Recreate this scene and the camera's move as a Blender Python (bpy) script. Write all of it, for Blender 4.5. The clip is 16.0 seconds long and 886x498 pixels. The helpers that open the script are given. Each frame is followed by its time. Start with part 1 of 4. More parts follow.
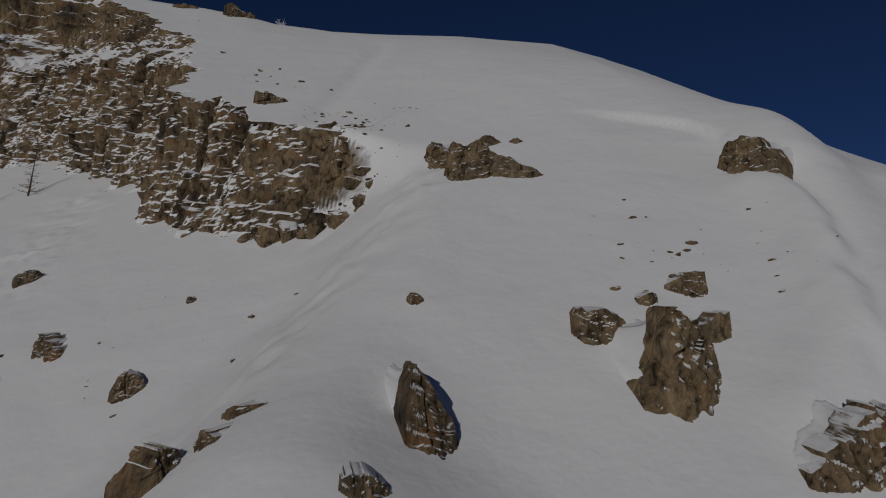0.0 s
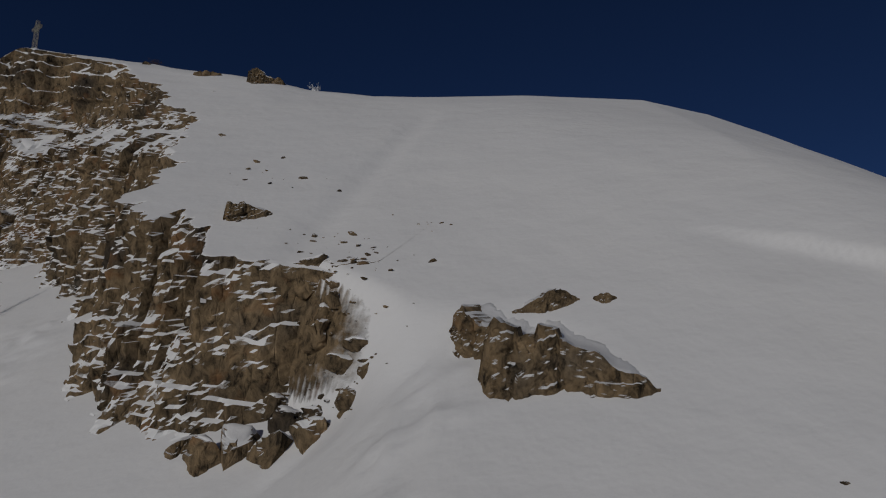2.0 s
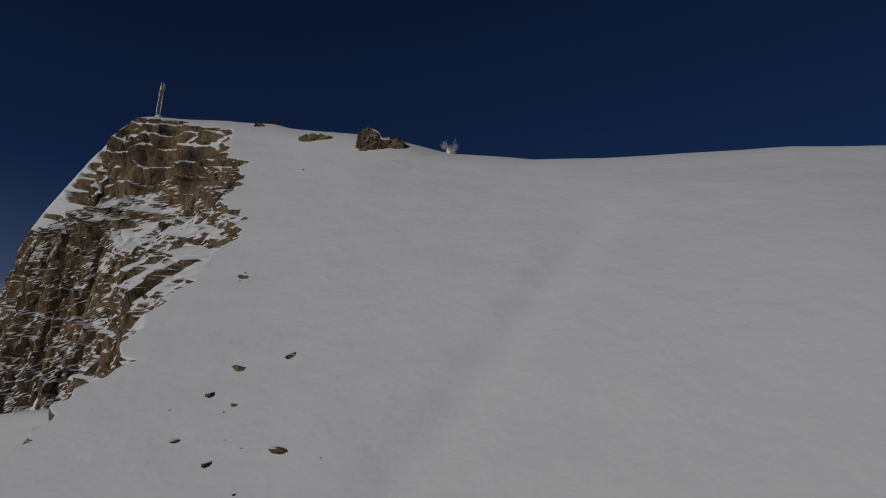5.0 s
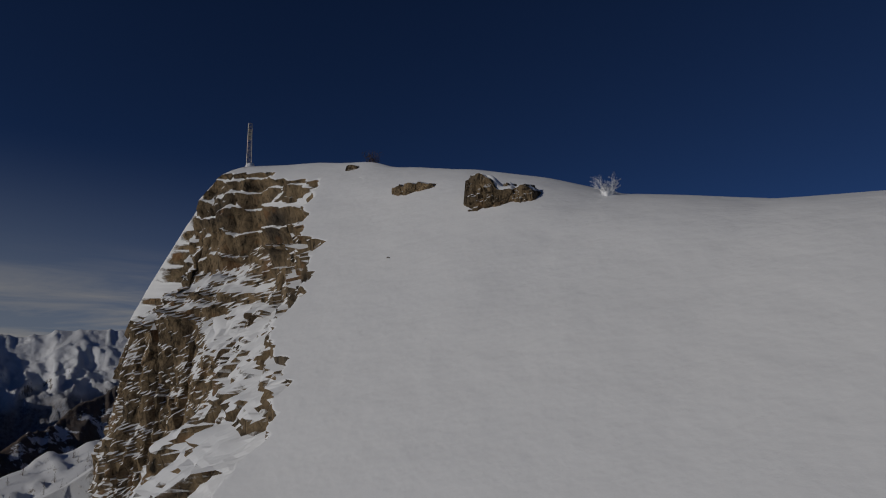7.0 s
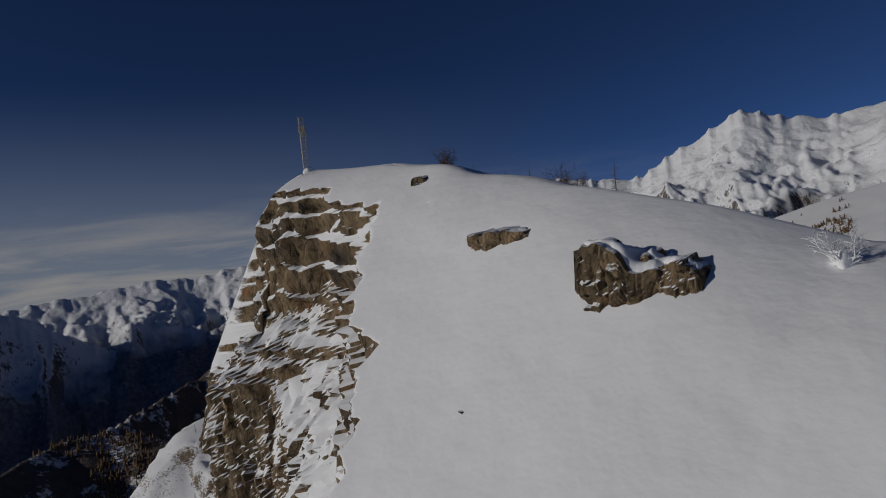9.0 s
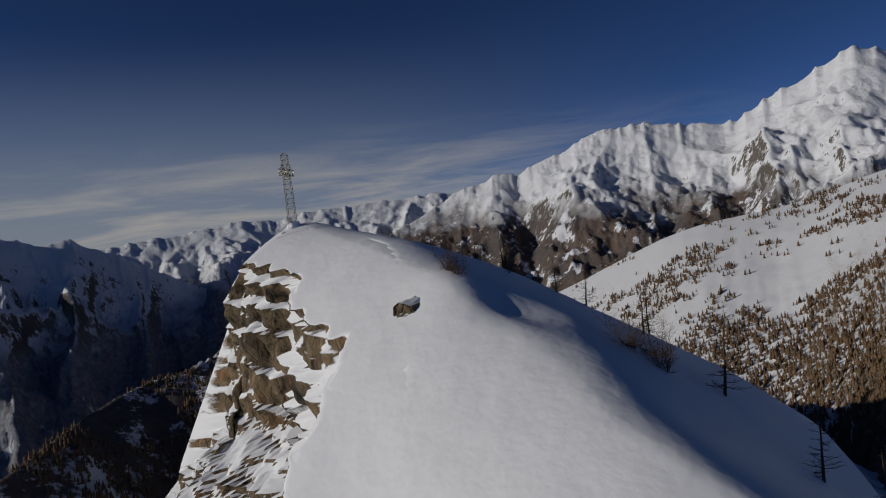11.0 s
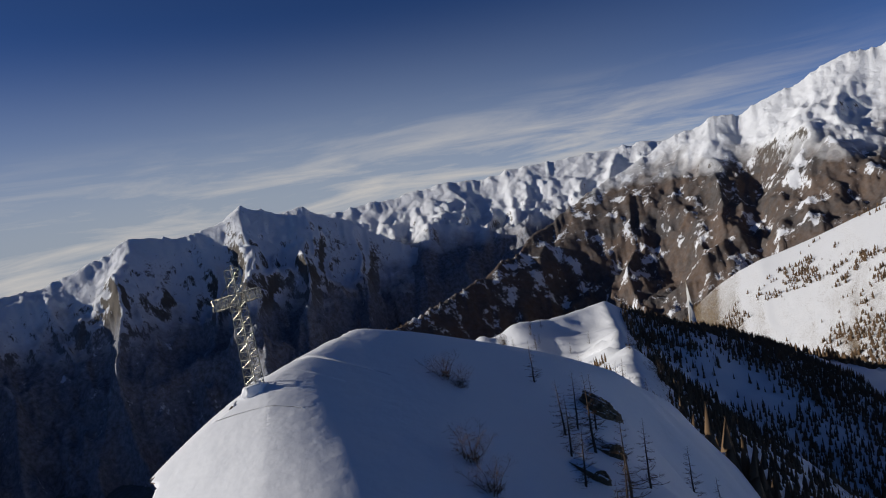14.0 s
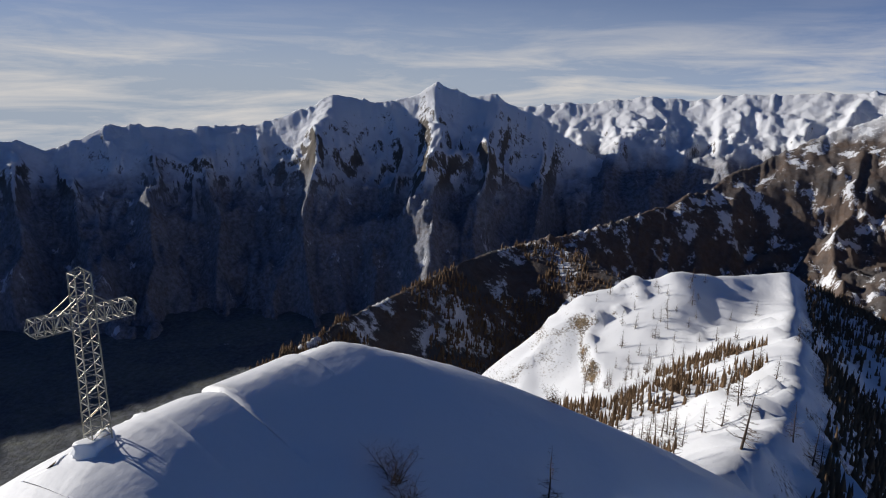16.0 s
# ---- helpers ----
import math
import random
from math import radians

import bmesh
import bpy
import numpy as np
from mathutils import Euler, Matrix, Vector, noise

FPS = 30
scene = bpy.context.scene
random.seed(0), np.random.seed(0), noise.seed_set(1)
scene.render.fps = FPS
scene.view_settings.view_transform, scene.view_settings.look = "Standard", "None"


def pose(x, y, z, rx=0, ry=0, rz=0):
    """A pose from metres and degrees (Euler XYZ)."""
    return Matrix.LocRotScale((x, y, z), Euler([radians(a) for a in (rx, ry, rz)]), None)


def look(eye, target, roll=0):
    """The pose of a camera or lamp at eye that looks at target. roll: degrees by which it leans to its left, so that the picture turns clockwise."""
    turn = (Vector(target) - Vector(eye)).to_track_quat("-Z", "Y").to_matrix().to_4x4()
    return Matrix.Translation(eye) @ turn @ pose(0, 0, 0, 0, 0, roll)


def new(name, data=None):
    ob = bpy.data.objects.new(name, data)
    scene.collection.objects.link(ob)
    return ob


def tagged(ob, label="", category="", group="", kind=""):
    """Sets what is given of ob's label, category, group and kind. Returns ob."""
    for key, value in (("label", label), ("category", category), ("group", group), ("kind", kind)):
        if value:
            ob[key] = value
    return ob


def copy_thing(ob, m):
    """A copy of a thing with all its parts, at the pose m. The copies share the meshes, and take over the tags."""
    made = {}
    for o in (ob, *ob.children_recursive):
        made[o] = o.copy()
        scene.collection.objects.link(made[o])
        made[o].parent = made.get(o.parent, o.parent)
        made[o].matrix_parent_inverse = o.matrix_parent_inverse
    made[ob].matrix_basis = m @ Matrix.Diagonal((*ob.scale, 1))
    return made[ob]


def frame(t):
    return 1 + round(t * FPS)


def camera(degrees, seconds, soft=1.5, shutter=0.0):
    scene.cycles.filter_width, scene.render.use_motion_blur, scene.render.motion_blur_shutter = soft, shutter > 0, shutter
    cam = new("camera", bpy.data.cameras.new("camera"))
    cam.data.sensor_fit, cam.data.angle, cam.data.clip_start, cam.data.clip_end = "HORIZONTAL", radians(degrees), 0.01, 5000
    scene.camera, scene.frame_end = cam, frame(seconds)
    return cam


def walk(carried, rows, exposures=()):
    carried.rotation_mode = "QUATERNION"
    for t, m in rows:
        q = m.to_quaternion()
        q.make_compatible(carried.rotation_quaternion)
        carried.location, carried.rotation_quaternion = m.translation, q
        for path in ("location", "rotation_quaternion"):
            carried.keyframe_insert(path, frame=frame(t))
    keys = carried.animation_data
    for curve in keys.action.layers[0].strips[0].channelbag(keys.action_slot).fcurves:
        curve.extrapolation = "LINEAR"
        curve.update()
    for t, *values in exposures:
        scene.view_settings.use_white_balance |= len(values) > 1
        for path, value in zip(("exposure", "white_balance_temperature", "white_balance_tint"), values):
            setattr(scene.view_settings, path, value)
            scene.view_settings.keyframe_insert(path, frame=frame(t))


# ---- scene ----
# Fitted lens and path: seconds, eye x y z (the foot of the summit cross is the origin), yaw, pitch, roll
cam = camera(70.0, 16.0, soft=1.1)
PATH = [
    (0, 109.81, -164.43, -106.82, -2.42, 9.44, -1.73),
    (0.5, 111.04, -157.83, -102.10, -1.01, 9.71, -1.50),
    (1, 112.40, -151.17, -97.22, 0.52, 10.02, -1.65),
    (1.5, 113.88, -143.45, -92.19, 2.37, 11.50, -1.75),
    (2, 114.60, -135.64, -86.94, 4.75, 12.95, -0.80),
    (2.5, 116.11, -128.43, -81.85, 8.40, 13.70, 1.20),
    (3, 118.92, -121.29, -77.16, 12.75, 14.00, 2.40),
    (5.5, 112.32, -84.84, -50.38, 28.10, 12.00, 3.00),
    (6, 109.23, -78.28, -44.88, 31.55, 11.45, 2.50),
    (6.5, 106.01, -71.67, -39.67, 35.42, 10.40, 1.30),
    (7, 102.67, -65.05, -34.68, 40.12, 8.80, -0.60),
    (7.5, 98.33, -58.55, -29.19, 44.54, 6.75, -3.10),
    (8, 95.05, -53.68, -24.65, 47.66, 5.30, -4.90),
    (8.5, 92.21, -49.29, -20.68, 50.25, 3.30, -6.40),
    (9, 89.36, -44.66, -16.33, 52.32, 0.65, -7.55),
    (11.5, 68.69, -17.21, 2.10, 62.08, -3.77, -7.44),
    (12, 64.29, -12.23, 4.16, 65.17, -3.03, -8.77),
    (12.5, 60.13, -7.94, 5.72, 68.73, -2.18, -10.64),
    (13, 55.19, -3.43, 7.36, 71.99, -1.41, -12.24),
    (13.5, 49.97, 1.63, 9.10, 74.83, -2.83, -11.96),
    (14, 44.81, 5.73, 10.46, 78.74, -5.00, -9.85),
    (14.5, 39.62, 9.75, 11.83, 82.59, -8.06, -8.08),
    (15, 34.94, 13.21, 13.17, 85.93, -10.77, -6.40),
    (15.5, 30.63, 16.01, 14.33, 89.39, -12.07, -3.89),
    (16, 25.72, 18.63, 15.45, 95.10, -12.98, 0.91),
]


def aim(x, y, z, yaw, pitch, roll):
    a, b = radians(yaw), radians(pitch)
    ahead = Vector((-math.sin(a) * math.cos(b), math.cos(a) * math.cos(b), math.sin(b)))
    eye = Vector((x, y, z))
    return look(eye, eye + 10 * ahead, roll)


walk(cam, [(t, aim(*p)) for t, *p in PATH],
     exposures=[(0, -1.82), (5.5, -1.78), (7, -1.6), (9, -1.3), (11.5, -0.8), (13, -0.4), (16, 0.12)])

# ---- sky and sun ----
SUN_AZ, SUN_EL = 200.0, 17.0      # compass bearing from +y towards +x, height
world = bpy.data.worlds.new("winter_sky")
scene.world = world
world.use_nodes = True
wn, wl = world.node_tree.nodes, world.node_tree.links
sky = wn.new("ShaderNodeTexSky")
sky.sky_type, sky.sun_disc = "NISHITA", False
sky.sun_elevation, sky.sun_rotation = radians(SUN_EL), radians(SUN_AZ)
sky.altitude, sky.air_density, sky.dust_density, sky.ozone_density = 5000, 0.6, 0.8, 3.0
background = wn["Background"]
background.inputs["Strength"].default_value = 0.06
way = wn.new("ShaderNodeTexCoord").outputs["Generated"]


def sky_node(kind, **settings):
    node = wn.new("ShaderNode" + kind)
    for key, given in settings.items():
        node.inputs[int(key[1:])].default_value = given
    return node


# thin cirrus: a veil that brightens towards the sun, and drawn-out bands low in the sky
toward = sky_node("VectorMath", i1=(-0.86, -0.50, 0.0))
toward.operation = "DOT_PRODUCT"
wl.new(way, toward.inputs[0])
veil = wn.new("ShaderNodeMapRange")
veil.interpolation_type = "SMOOTHSTEP"
wl.new(toward.outputs["Value"], veil.inputs["Value"])
veil.inputs["From Min"].default_value, veil.inputs["From Max"].default_value = 0.05, 1.0
up = wn.new("ShaderNodeSeparateXYZ")
wl.new(way, up.inputs[0])
low = wn.new("ShaderNodeMapRange")
low.interpolation_type = "SMOOTHSTEP"
wl.new(up.outputs["Z"], low.inputs["Value"])
low.inputs["From Min"].default_value, low.inputs["From Max"].default_value = 0.30, 0.0
both = sky_node("Math")
both.operation = "MULTIPLY"
wl.new(veil.outputs["Result"], both.inputs[0])
wl.new(low.outputs["Result"], both.inputs[1])
hazed = wn.new("ShaderNodeMix")
hazed.data_type = "RGBA"
wl.new(both.outputs[0], hazed.inputs[0])
deep = wn.new("ShaderNodeMix")
deep.data_type, deep.blend_type = "RGBA", "MULTIPLY"
deep.inputs[0].default_value = 1.0
deep.inputs[7].default_value = (0.70, 0.92, 1.25, 1)
wl.new(sky.outputs["Color"], deep.inputs[6])
wl.new(deep.outputs[2], hazed.inputs[6])
hazed.inputs[7].default_value = (4.4, 5.4, 6.9, 1)
stretch = sky_node("Mapping", i3=(1.6, 1.6, 13.0), i2=(0.16, 0.0, 0.0))
wl.new(way, stretch.inputs[0])
wisps = sky_node("TexNoise", i2=2.4, i3=7.0, i4=0.62)
wisps.inputs["Distortion"].default_value = 0.5
wl.new(stretch.outputs[0], wisps.inputs["Vector"])
band = wn.new("ShaderNodeValToRGB")
for e, (at, v) in zip(band.color_ramp.elements, ((0.43, 0.0), (0.72, 1.0))):
    e.position, e.color = at, (v, v, v, 1)
wl.new(wisps.outputs["Fac"], band.inputs["Fac"])
thin = wn.new("ShaderNodeMapRange")
thin.interpolation_type = "SMOOTHSTEP"
wl.new(up.outputs["Z"], thin.inputs["Value"])
thin.inputs["From Min"].default_value, thin.inputs["From Max"].default_value = 0.16, 0.015
west = wn.new("ShaderNodeMapRange")
west.interpolation_type = "SMOOTHSTEP"
wl.new(toward.outputs["Value"], west.inputs["Value"])
west.inputs["From Min"].default_value, west.inputs["From Max"].default_value = -0.15, 0.6
amount = sky_node("Math")
amount.operation = "MULTIPLY"
wl.new(thin.outputs["Result"], amount.inputs[0])
wl.new(west.outputs["Result"], amount.inputs[1])
spread = sky_node("Math", i1=0.16)
spread.operation = "ADD"
wl.new(band.outputs["Color"], spread.inputs[0])
cover = sky_node("Math")
cover.operation, cover.use_clamp = "MULTIPLY", True
wl.new(amount.outputs[0], cover.inputs[0])
wl.new(spread.outputs[0], cover.inputs[1])
clouded = wn.new("ShaderNodeMix")
clouded.data_type = "RGBA"
wl.new(cover.outputs[0], clouded.inputs[0])
wl.new(hazed.outputs[2], clouded.inputs[6])
clouded.inputs[7].default_value = (9.5, 9.2, 9.0, 1)
wl.new(clouded.outputs[2], background.inputs["Color"])
sun = new("sun", bpy.data.lights.new("sun", "SUN"))
sun.data.energy, sun.data.angle, sun.data.color = 4.2, radians(0.53), (1.0, 0.955, 0.89)
sa, se = radians(SUN_AZ), radians(SUN_EL)
SUN_DIR = Vector((math.sin(sa) * math.cos(se), math.cos(sa) * math.cos(se), math.sin(se)))
sun.matrix_world = look((0, 0, 60), Vector((0, 0, 60)) - SUN_DIR)


# ---- noise and small helpers ----
def hash3(i, j, k):
    h = (i * 374761393 + j * 668265263 + k * 974634777) & 0xFFFFFFFF
    h = ((h ^ (h >> 13)) * 1274126177) & 0xFFFFFFFF
    return ((h ^ (h >> 16)) & 0xFFFF) / 65535.0


def value(x, y, z=0.0):
    """Smooth value noise, 0 to 1, on arrays."""
    x, y, z = np.broadcast_arrays(np.asarray(x, float), np.asarray(y, float), np.asarray(z, float))
    i, j, k = np.floor(x).astype(np.int64), np.floor(y).astype(np.int64), np.floor(z).astype(np.int64)
    u, v, w = x - i, y - j, z - k
    u, v, w = (a * a * a * (a * (a * 6 - 15) + 10) for a in (u, v, w))
    out = 0
    for a in (0, 1):
        for b in (0, 1):
            for c in (0, 1):
                out = out + hash3(i + a, j + b, k + c) * (u if a else 1 - u) * (v if b else 1 - v) * (w if c else 1 - w)
    return out


def fbm(x, y, z=0.0, octaves=4):
    """Fractal noise, about -1 to 1."""
    total, amp = 0, 0.5
    for n in range(octaves):
        total = total + amp * (2 * value(x * 2**n + 17 * n, y * 2**n - 9 * n, z * 2**n + 5 * n) - 1)
        amp /= 2
    return total


def ridged(x, y, octaves=4):
    """Sharp-crested noise, 0 to 1."""
    total, amp, norm = 0, 1.0, 0
    for n in range(octaves):
        total = total + amp * (1 - np.abs(2 * value(x * 2**n + 31 * n, y * 2**n + 7 * n) - 1)) ** 2
        norm, amp = norm + amp, amp / 2
    return total / norm


def smin(a, b, k):
    h = np.clip(0.5 + 0.5 * (b - a) / k, 0, 1)
    return b + (a - b) * h - k * h * (1 - h)


def smax(a, b, k):
    return -smin(-a, -b, k)


def step(a, b, x):
    u = np.clip((x - a) / (b - a), 0, 1)
    return u * u * (3 - 2 * u)


def along(line, x, y):
    """Signed distance to a polyline (positive to its left) and the third column of its nearest point."""
    best = np.full(np.shape(x), 1e9)
    side = np.zeros(np.shape(x))
    high = np.zeros(np.shape(x))
    for p, q in zip(line[:-1], line[1:]):
        dx, dy = q[0] - p[0], q[1] - p[1]
        t = np.clip(((x - p[0]) * dx + (y - p[1]) * dy) / (dx * dx + dy * dy), 0, 1)
        ox, oy = x - p[0] - t * dx, y - p[1] - t * dy
        d = np.hypot(ox, oy)
        near = d < best
        best = np.where(near, d, best)
        side = np.where(near, np.sign(dx * (y - p[1]) - dy * (x - p[0])), side)
        high = np.where(near, (p[2] + t * (q[2] - p[2])) if len(p) > 2 else 0, high)
    return best * side, high


def sheet(name, x, y, z, material, smooth=True):
    """A grid mesh from three equal arrays of coordinates."""
    rows, cols = x.shape
    mesh = bpy.data.meshes.new(name)
    index = np.arange(rows * cols).reshape(rows, cols)
    quads = np.stack([index[:-1, :-1], index[:-1, 1:], index[1:, 1:], index[1:, :-1]], -1).reshape(-1, 4)
    mesh.vertices.add(rows * cols)
    mesh.vertices.foreach_set("co", np.stack([x, y, z], -1).astype(np.float32).ravel())
    mesh.loops.add(quads.size)
    mesh.loops.foreach_set("vertex_index", quads.astype(np.int32).ravel())
    mesh.polygons.add(len(quads))
    mesh.polygons.foreach_set("loop_start", np.arange(0, quads.size, 4, dtype=np.int32))
    mesh.polygons.foreach_set("use_smooth", np.full(len(quads), smooth))
    mesh.update()
    mesh.validate()
    mesh.materials.append(material)
    return new(name, mesh)


def raw_mesh(name, verts, faces, material, smooth=False):
    mesh = bpy.data.meshes.new(name)
    mesh.from_pydata([tuple(v) for v in verts], [], faces)
    if smooth:
        mesh.polygons.foreach_set("use_smooth", np.full(len(faces), True))
    mesh.update()
    mesh.materials.append(material)
    return mesh


def under(ob, parent):
    ob.parent = parent
    return ob


# ---- materials ----
class Nodes:
    def __init__(self, name):
        self.mat = bpy.data.materials.new(name)
        self.mat.use_nodes = True
        self.tree = self.mat.node_tree
        self.n, self.l = self.tree.nodes, self.tree.links
        self.bsdf = self.n["Principled BSDF"]
        self.geo = self.n.new("ShaderNodeNewGeometry")

    def put(self, socket, value):
        if isinstance(value, bpy.types.NodeSocket):
            self.l.new(value, socket)
        else:
            socket.default_value = value

    def noise(self, scale, detail=5.0, rough=0.55, stretch=(1, 1, 1), kind="fac", distort=0.0):
        m = self.n.new("ShaderNodeMapping")
        m.inputs["Scale"].default_value = stretch
        self.l.new(self.geo.outputs["Position"], m.inputs["Vector"])
        t = self.n.new("ShaderNodeTexNoise")
        t.inputs["Scale"].default_value, t.inputs["Detail"].default_value = scale, detail
        t.inputs["Roughness"].default_value, t.inputs["Distortion"].default_value = rough, distort
        self.l.new(m.outputs["Vector"], t.inputs["Vector"])
        return t.outputs["Fac"]

    def voronoi(self, scale, stretch=(1, 1, 1), feature="DISTANCE_TO_EDGE"):
        m = self.n.new("ShaderNodeMapping")
        m.inputs["Scale"].default_value = stretch
        self.l.new(self.geo.outputs["Position"], m.inputs["Vector"])
        t = self.n.new("ShaderNodeTexVoronoi")
        t.feature = feature
        t.inputs["Scale"].default_value = scale
        self.l.new(m.outputs["Vector"], t.inputs["Vector"])
        return t.outputs["Distance"]

    def ramp(self, fac, stops):
        r = self.n.new("ShaderNodeValToRGB")
        while len(r.color_ramp.elements) < len(stops):
            r.color_ramp.elements.new(0.5)
        for e, (at, colour) in zip(r.color_ramp.elements, stops):
            e.position = at
            e.color = (*colour, 1) if isinstance(colour, tuple) else (colour, colour, colour, 1)
        self.put(r.inputs["Fac"], fac)
        return r.outputs["Color"]

    def mix(self, fac, a, b):
        m = self.n.new("ShaderNodeMix")
        m.data_type = "RGBA"
        self.put(m.inputs[0], fac)
        for socket, value in ((m.inputs[6], a), (m.inputs[7], b)):
            self.put(socket, (*value, 1) if isinstance(value, tuple) else value)
        return m.outputs[2]

    def math(self, op, a, b=0.0):
        m = self.n.new("ShaderNodeMath")
        m.operation = op
        self.put(m.inputs[0], a)
        self.put(m.inputs[1], b)
        return m.outputs[0]

    def axis(self, output, n):
        s = self.n.new("ShaderNodeSeparateXYZ")
        self.l.new(self.geo.outputs[output], s.inputs[0])
        return s.outputs[n]

    def bump(self, height, strength, distance):
        b = self.n.new("ShaderNodeBump")
        b.inputs["Strength"].default_value, b.inputs["Distance"].default_value = strength, distance
        self.l.new(height, b.inputs["Height"])
        self.l.new(b.outputs["Normal"], self.bsdf.inputs["Normal"])
        return b

    def finish(self, colour, rough=0.8, spec=0.3, metal=0.0):
        self.put(self.bsdf.inputs["Base Color"], (*colour, 1) if isinstance(colour, tuple) else colour)
        self.put(self.bsdf.inputs["Roughness"], rough)
        self.bsdf.inputs["Specular IOR Level"].default_value = spec
        self.bsdf.inputs["Metallic"].default_value = metal
        return self.mat


def rock_colour(m):
    """Brown gneiss with grey lichen, rusty stains and dark joints."""
    big = m.ramp(m.noise(0.09, 4), [(0.3, (0.07, 0.055, 0.04)), (0.44, (0.20, 0.145, 0.085)), (0.56, (0.28, 0.20, 0.115)), (0.7, (0.13, 0.11, 0.085))])
    fine = m.ramp(m.noise(0.9, 7, 0.68, (1.2, 1.2, 0.8), distort=0.6), [(0.34, 0.08), (0.48, 0.7), (0.68, 1.35)])
    mul = m.n.new("ShaderNodeMix")
    mul.data_type, mul.blend_type = "RGBA", "MULTIPLY"
    mul.inputs[0].default_value = 1.0
    m.l.new(big, mul.inputs[6])
    m.l.new(fine, mul.inputs[7])
    rust = m.ramp(m.noise(0.25, 3), [(0.58, 0.0), (0.7, 0.6)])
    return m.mix(rust, mul.outputs[2], (0.26, 0.13, 0.055))


def rock_height(m):
    strata = m.noise(0.6, 7, 0.72, (1, 1, 1.3), distort=0.8)
    joints = m.ramp(m.voronoi(0.45, (1.2, 1.2, 0.6)), [(0.0, 0.0), (0.05, 1.0)])
    return m.math("ADD", strata, m.math("MULTIPLY", joints, 0.18))


def make_slope(name, low, high, wide=0.25):
    """Snow that lies where the ground is not too steep, bare rock elsewhere."""
    m = Nodes(name)
    nz = m.axis("Normal", 2)
    ragged = m.math("MULTIPLY", m.math("SUBTRACT", m.noise(0.5, 7, 0.68, (1, 1, 1.8)), 0.5), wide * 2)
    lies = m.math("ADD", nz, ragged)
    cover = m.ramp(lies, [(low, 0.0), (high, 1.0)])
    snow = m.mix(m.noise(0.05, 3), (0.80, 0.81, 0.83), (0.86, 0.86, 0.86))
    rock = rock_colour(m)
    soft = m.math("ADD", m.math("MULTIPLY", m.noise(0.16, 4, 0.5, (1, 1, 1)), 0.5), m.math("MULTIPLY", m.noise(1.3, 7, 0.66, (0.7, 1, 1)), 0.04))
    height = m.mix(cover, rock_height(m), soft)
    m.bump(height, 0.7, 1.0)
    return m.finish(m.mix(cover, rock, snow), m.ramp(cover, [(0, 0.85), (1, 0.6)]), 0.25)


SLOPE = make_slope("snow_over_rock", 0.20, 0.30, 0.1)


def make_far(name, snowline, blur, forest=(0.05, 0.045, 0.04), larch=(0.11, 0.065, 0.036), patches=0.0, rocky=0.55, pale=0.5):
    """Far mountains: snow and rock high up, larch and dark forest below, with haze painted pale into the woods."""
    m = Nodes(name)
    z, nz = m.axis("Position", 2), m.axis("Normal", 2)
    wave = m.math("MULTIPLY", m.math("SUBTRACT", m.noise(0.0035, 5, 0.6), 0.5), blur * 2)
    above = m.math("DIVIDE", m.math("ADD", m.math("SUBTRACT", z, snowline), wave), blur)
    snowy = m.ramp(above, [(0.0, 0.0), (0.6, 1.0)])
    steep = m.math("ADD", nz, m.math("MULTIPLY", m.math("SUBTRACT", m.noise(0.045, 9, 0.74, (1.5, 1.5, 0.4), distort=0.5), 0.5), 0.95))
    bare = m.ramp(steep, [(rocky - 0.05, 1.0), (rocky + 0.03, 0.0)])
    high = m.mix(bare, (0.82, 0.83, 0.85), m.mix(m.noise(0.01, 4), (0.1, 0.085, 0.07), (0.17, 0.15, 0.13)))
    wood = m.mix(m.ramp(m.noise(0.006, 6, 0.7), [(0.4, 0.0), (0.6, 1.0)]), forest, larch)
    # blue-grey over the woods: some dusted snow, mostly valley haze put into the colour
    wood = m.mix(m.ramp(m.noise(0.05, 4, 0.7), [(0.35, 0.3 * pale), (0.7, pale)]), wood, (0.34, 0.36, 0.41))
    gap = m.ramp(m.math("ADD", m.noise(0.0075, 7, 0.72, (1.5, 1.5, 0.45)), patches), [(0.62, 0.0), (0.66, 1.0)])
    low = m.mix(gap, wood, (0.78, 0.79, 0.82))
    m.bump(m.noise(0.03, 8, 0.7), 0.9, 12.0)
    return m.finish(m.mix(snowy, low, high), 0.9, 0.1)


# ---- the summit: south slope, north side, cliff, gully ----
CREST_X = [-500, -70, -40, -28, -19, -15, 0, 20, 40, 55, 66, 75, 90, 100, 122, 145, 157, 168, 180, 216, 250, 330, 900]
CREST_Z = [-420, -64, -30, -12, -4.4, -1.3, -0.4, -2.6, -8.0, -11.8, -15.6, -19.2, -22.2, -23.0, -23.8, -26.0, -29.6, -34.6, -41, -55.5, -69, -101, -450]
FOOT = [(-190, 80), (-60, 6), (-29, -10), (-6, -23), (15, -20.5), (26, -23.5), (46, -41.5), (63, -56), (69, -70), (75, -76), (90, -82), (99, -88), (96, -103), (88, -120), (78, -140), (50, -200)]
FACE_S = [-40, 0, 4.5, 12, 14, 16.5, 20, 26, 80]
FACE_H = [-60, 0, 34, 41, 53, 61, 67, 74, 150]
MID_S = [-40, 0, 4.0, 12, 15, 20, 26, 80]      # the lower wall between the summit face and the buttress
MID_H = [-60, 0, 25, 32, 46, 60, 70, 150]


def mid_wall(x):
    return step(4, 22, x) * step(80, 68, x)


SCARP = [(126, -76.5), (131.5, -77.4), (135.7, -78.7), (141.9, -82.2), (146.9, -86), (148.5, -89), (147.2, -92.8), (146, -97)]

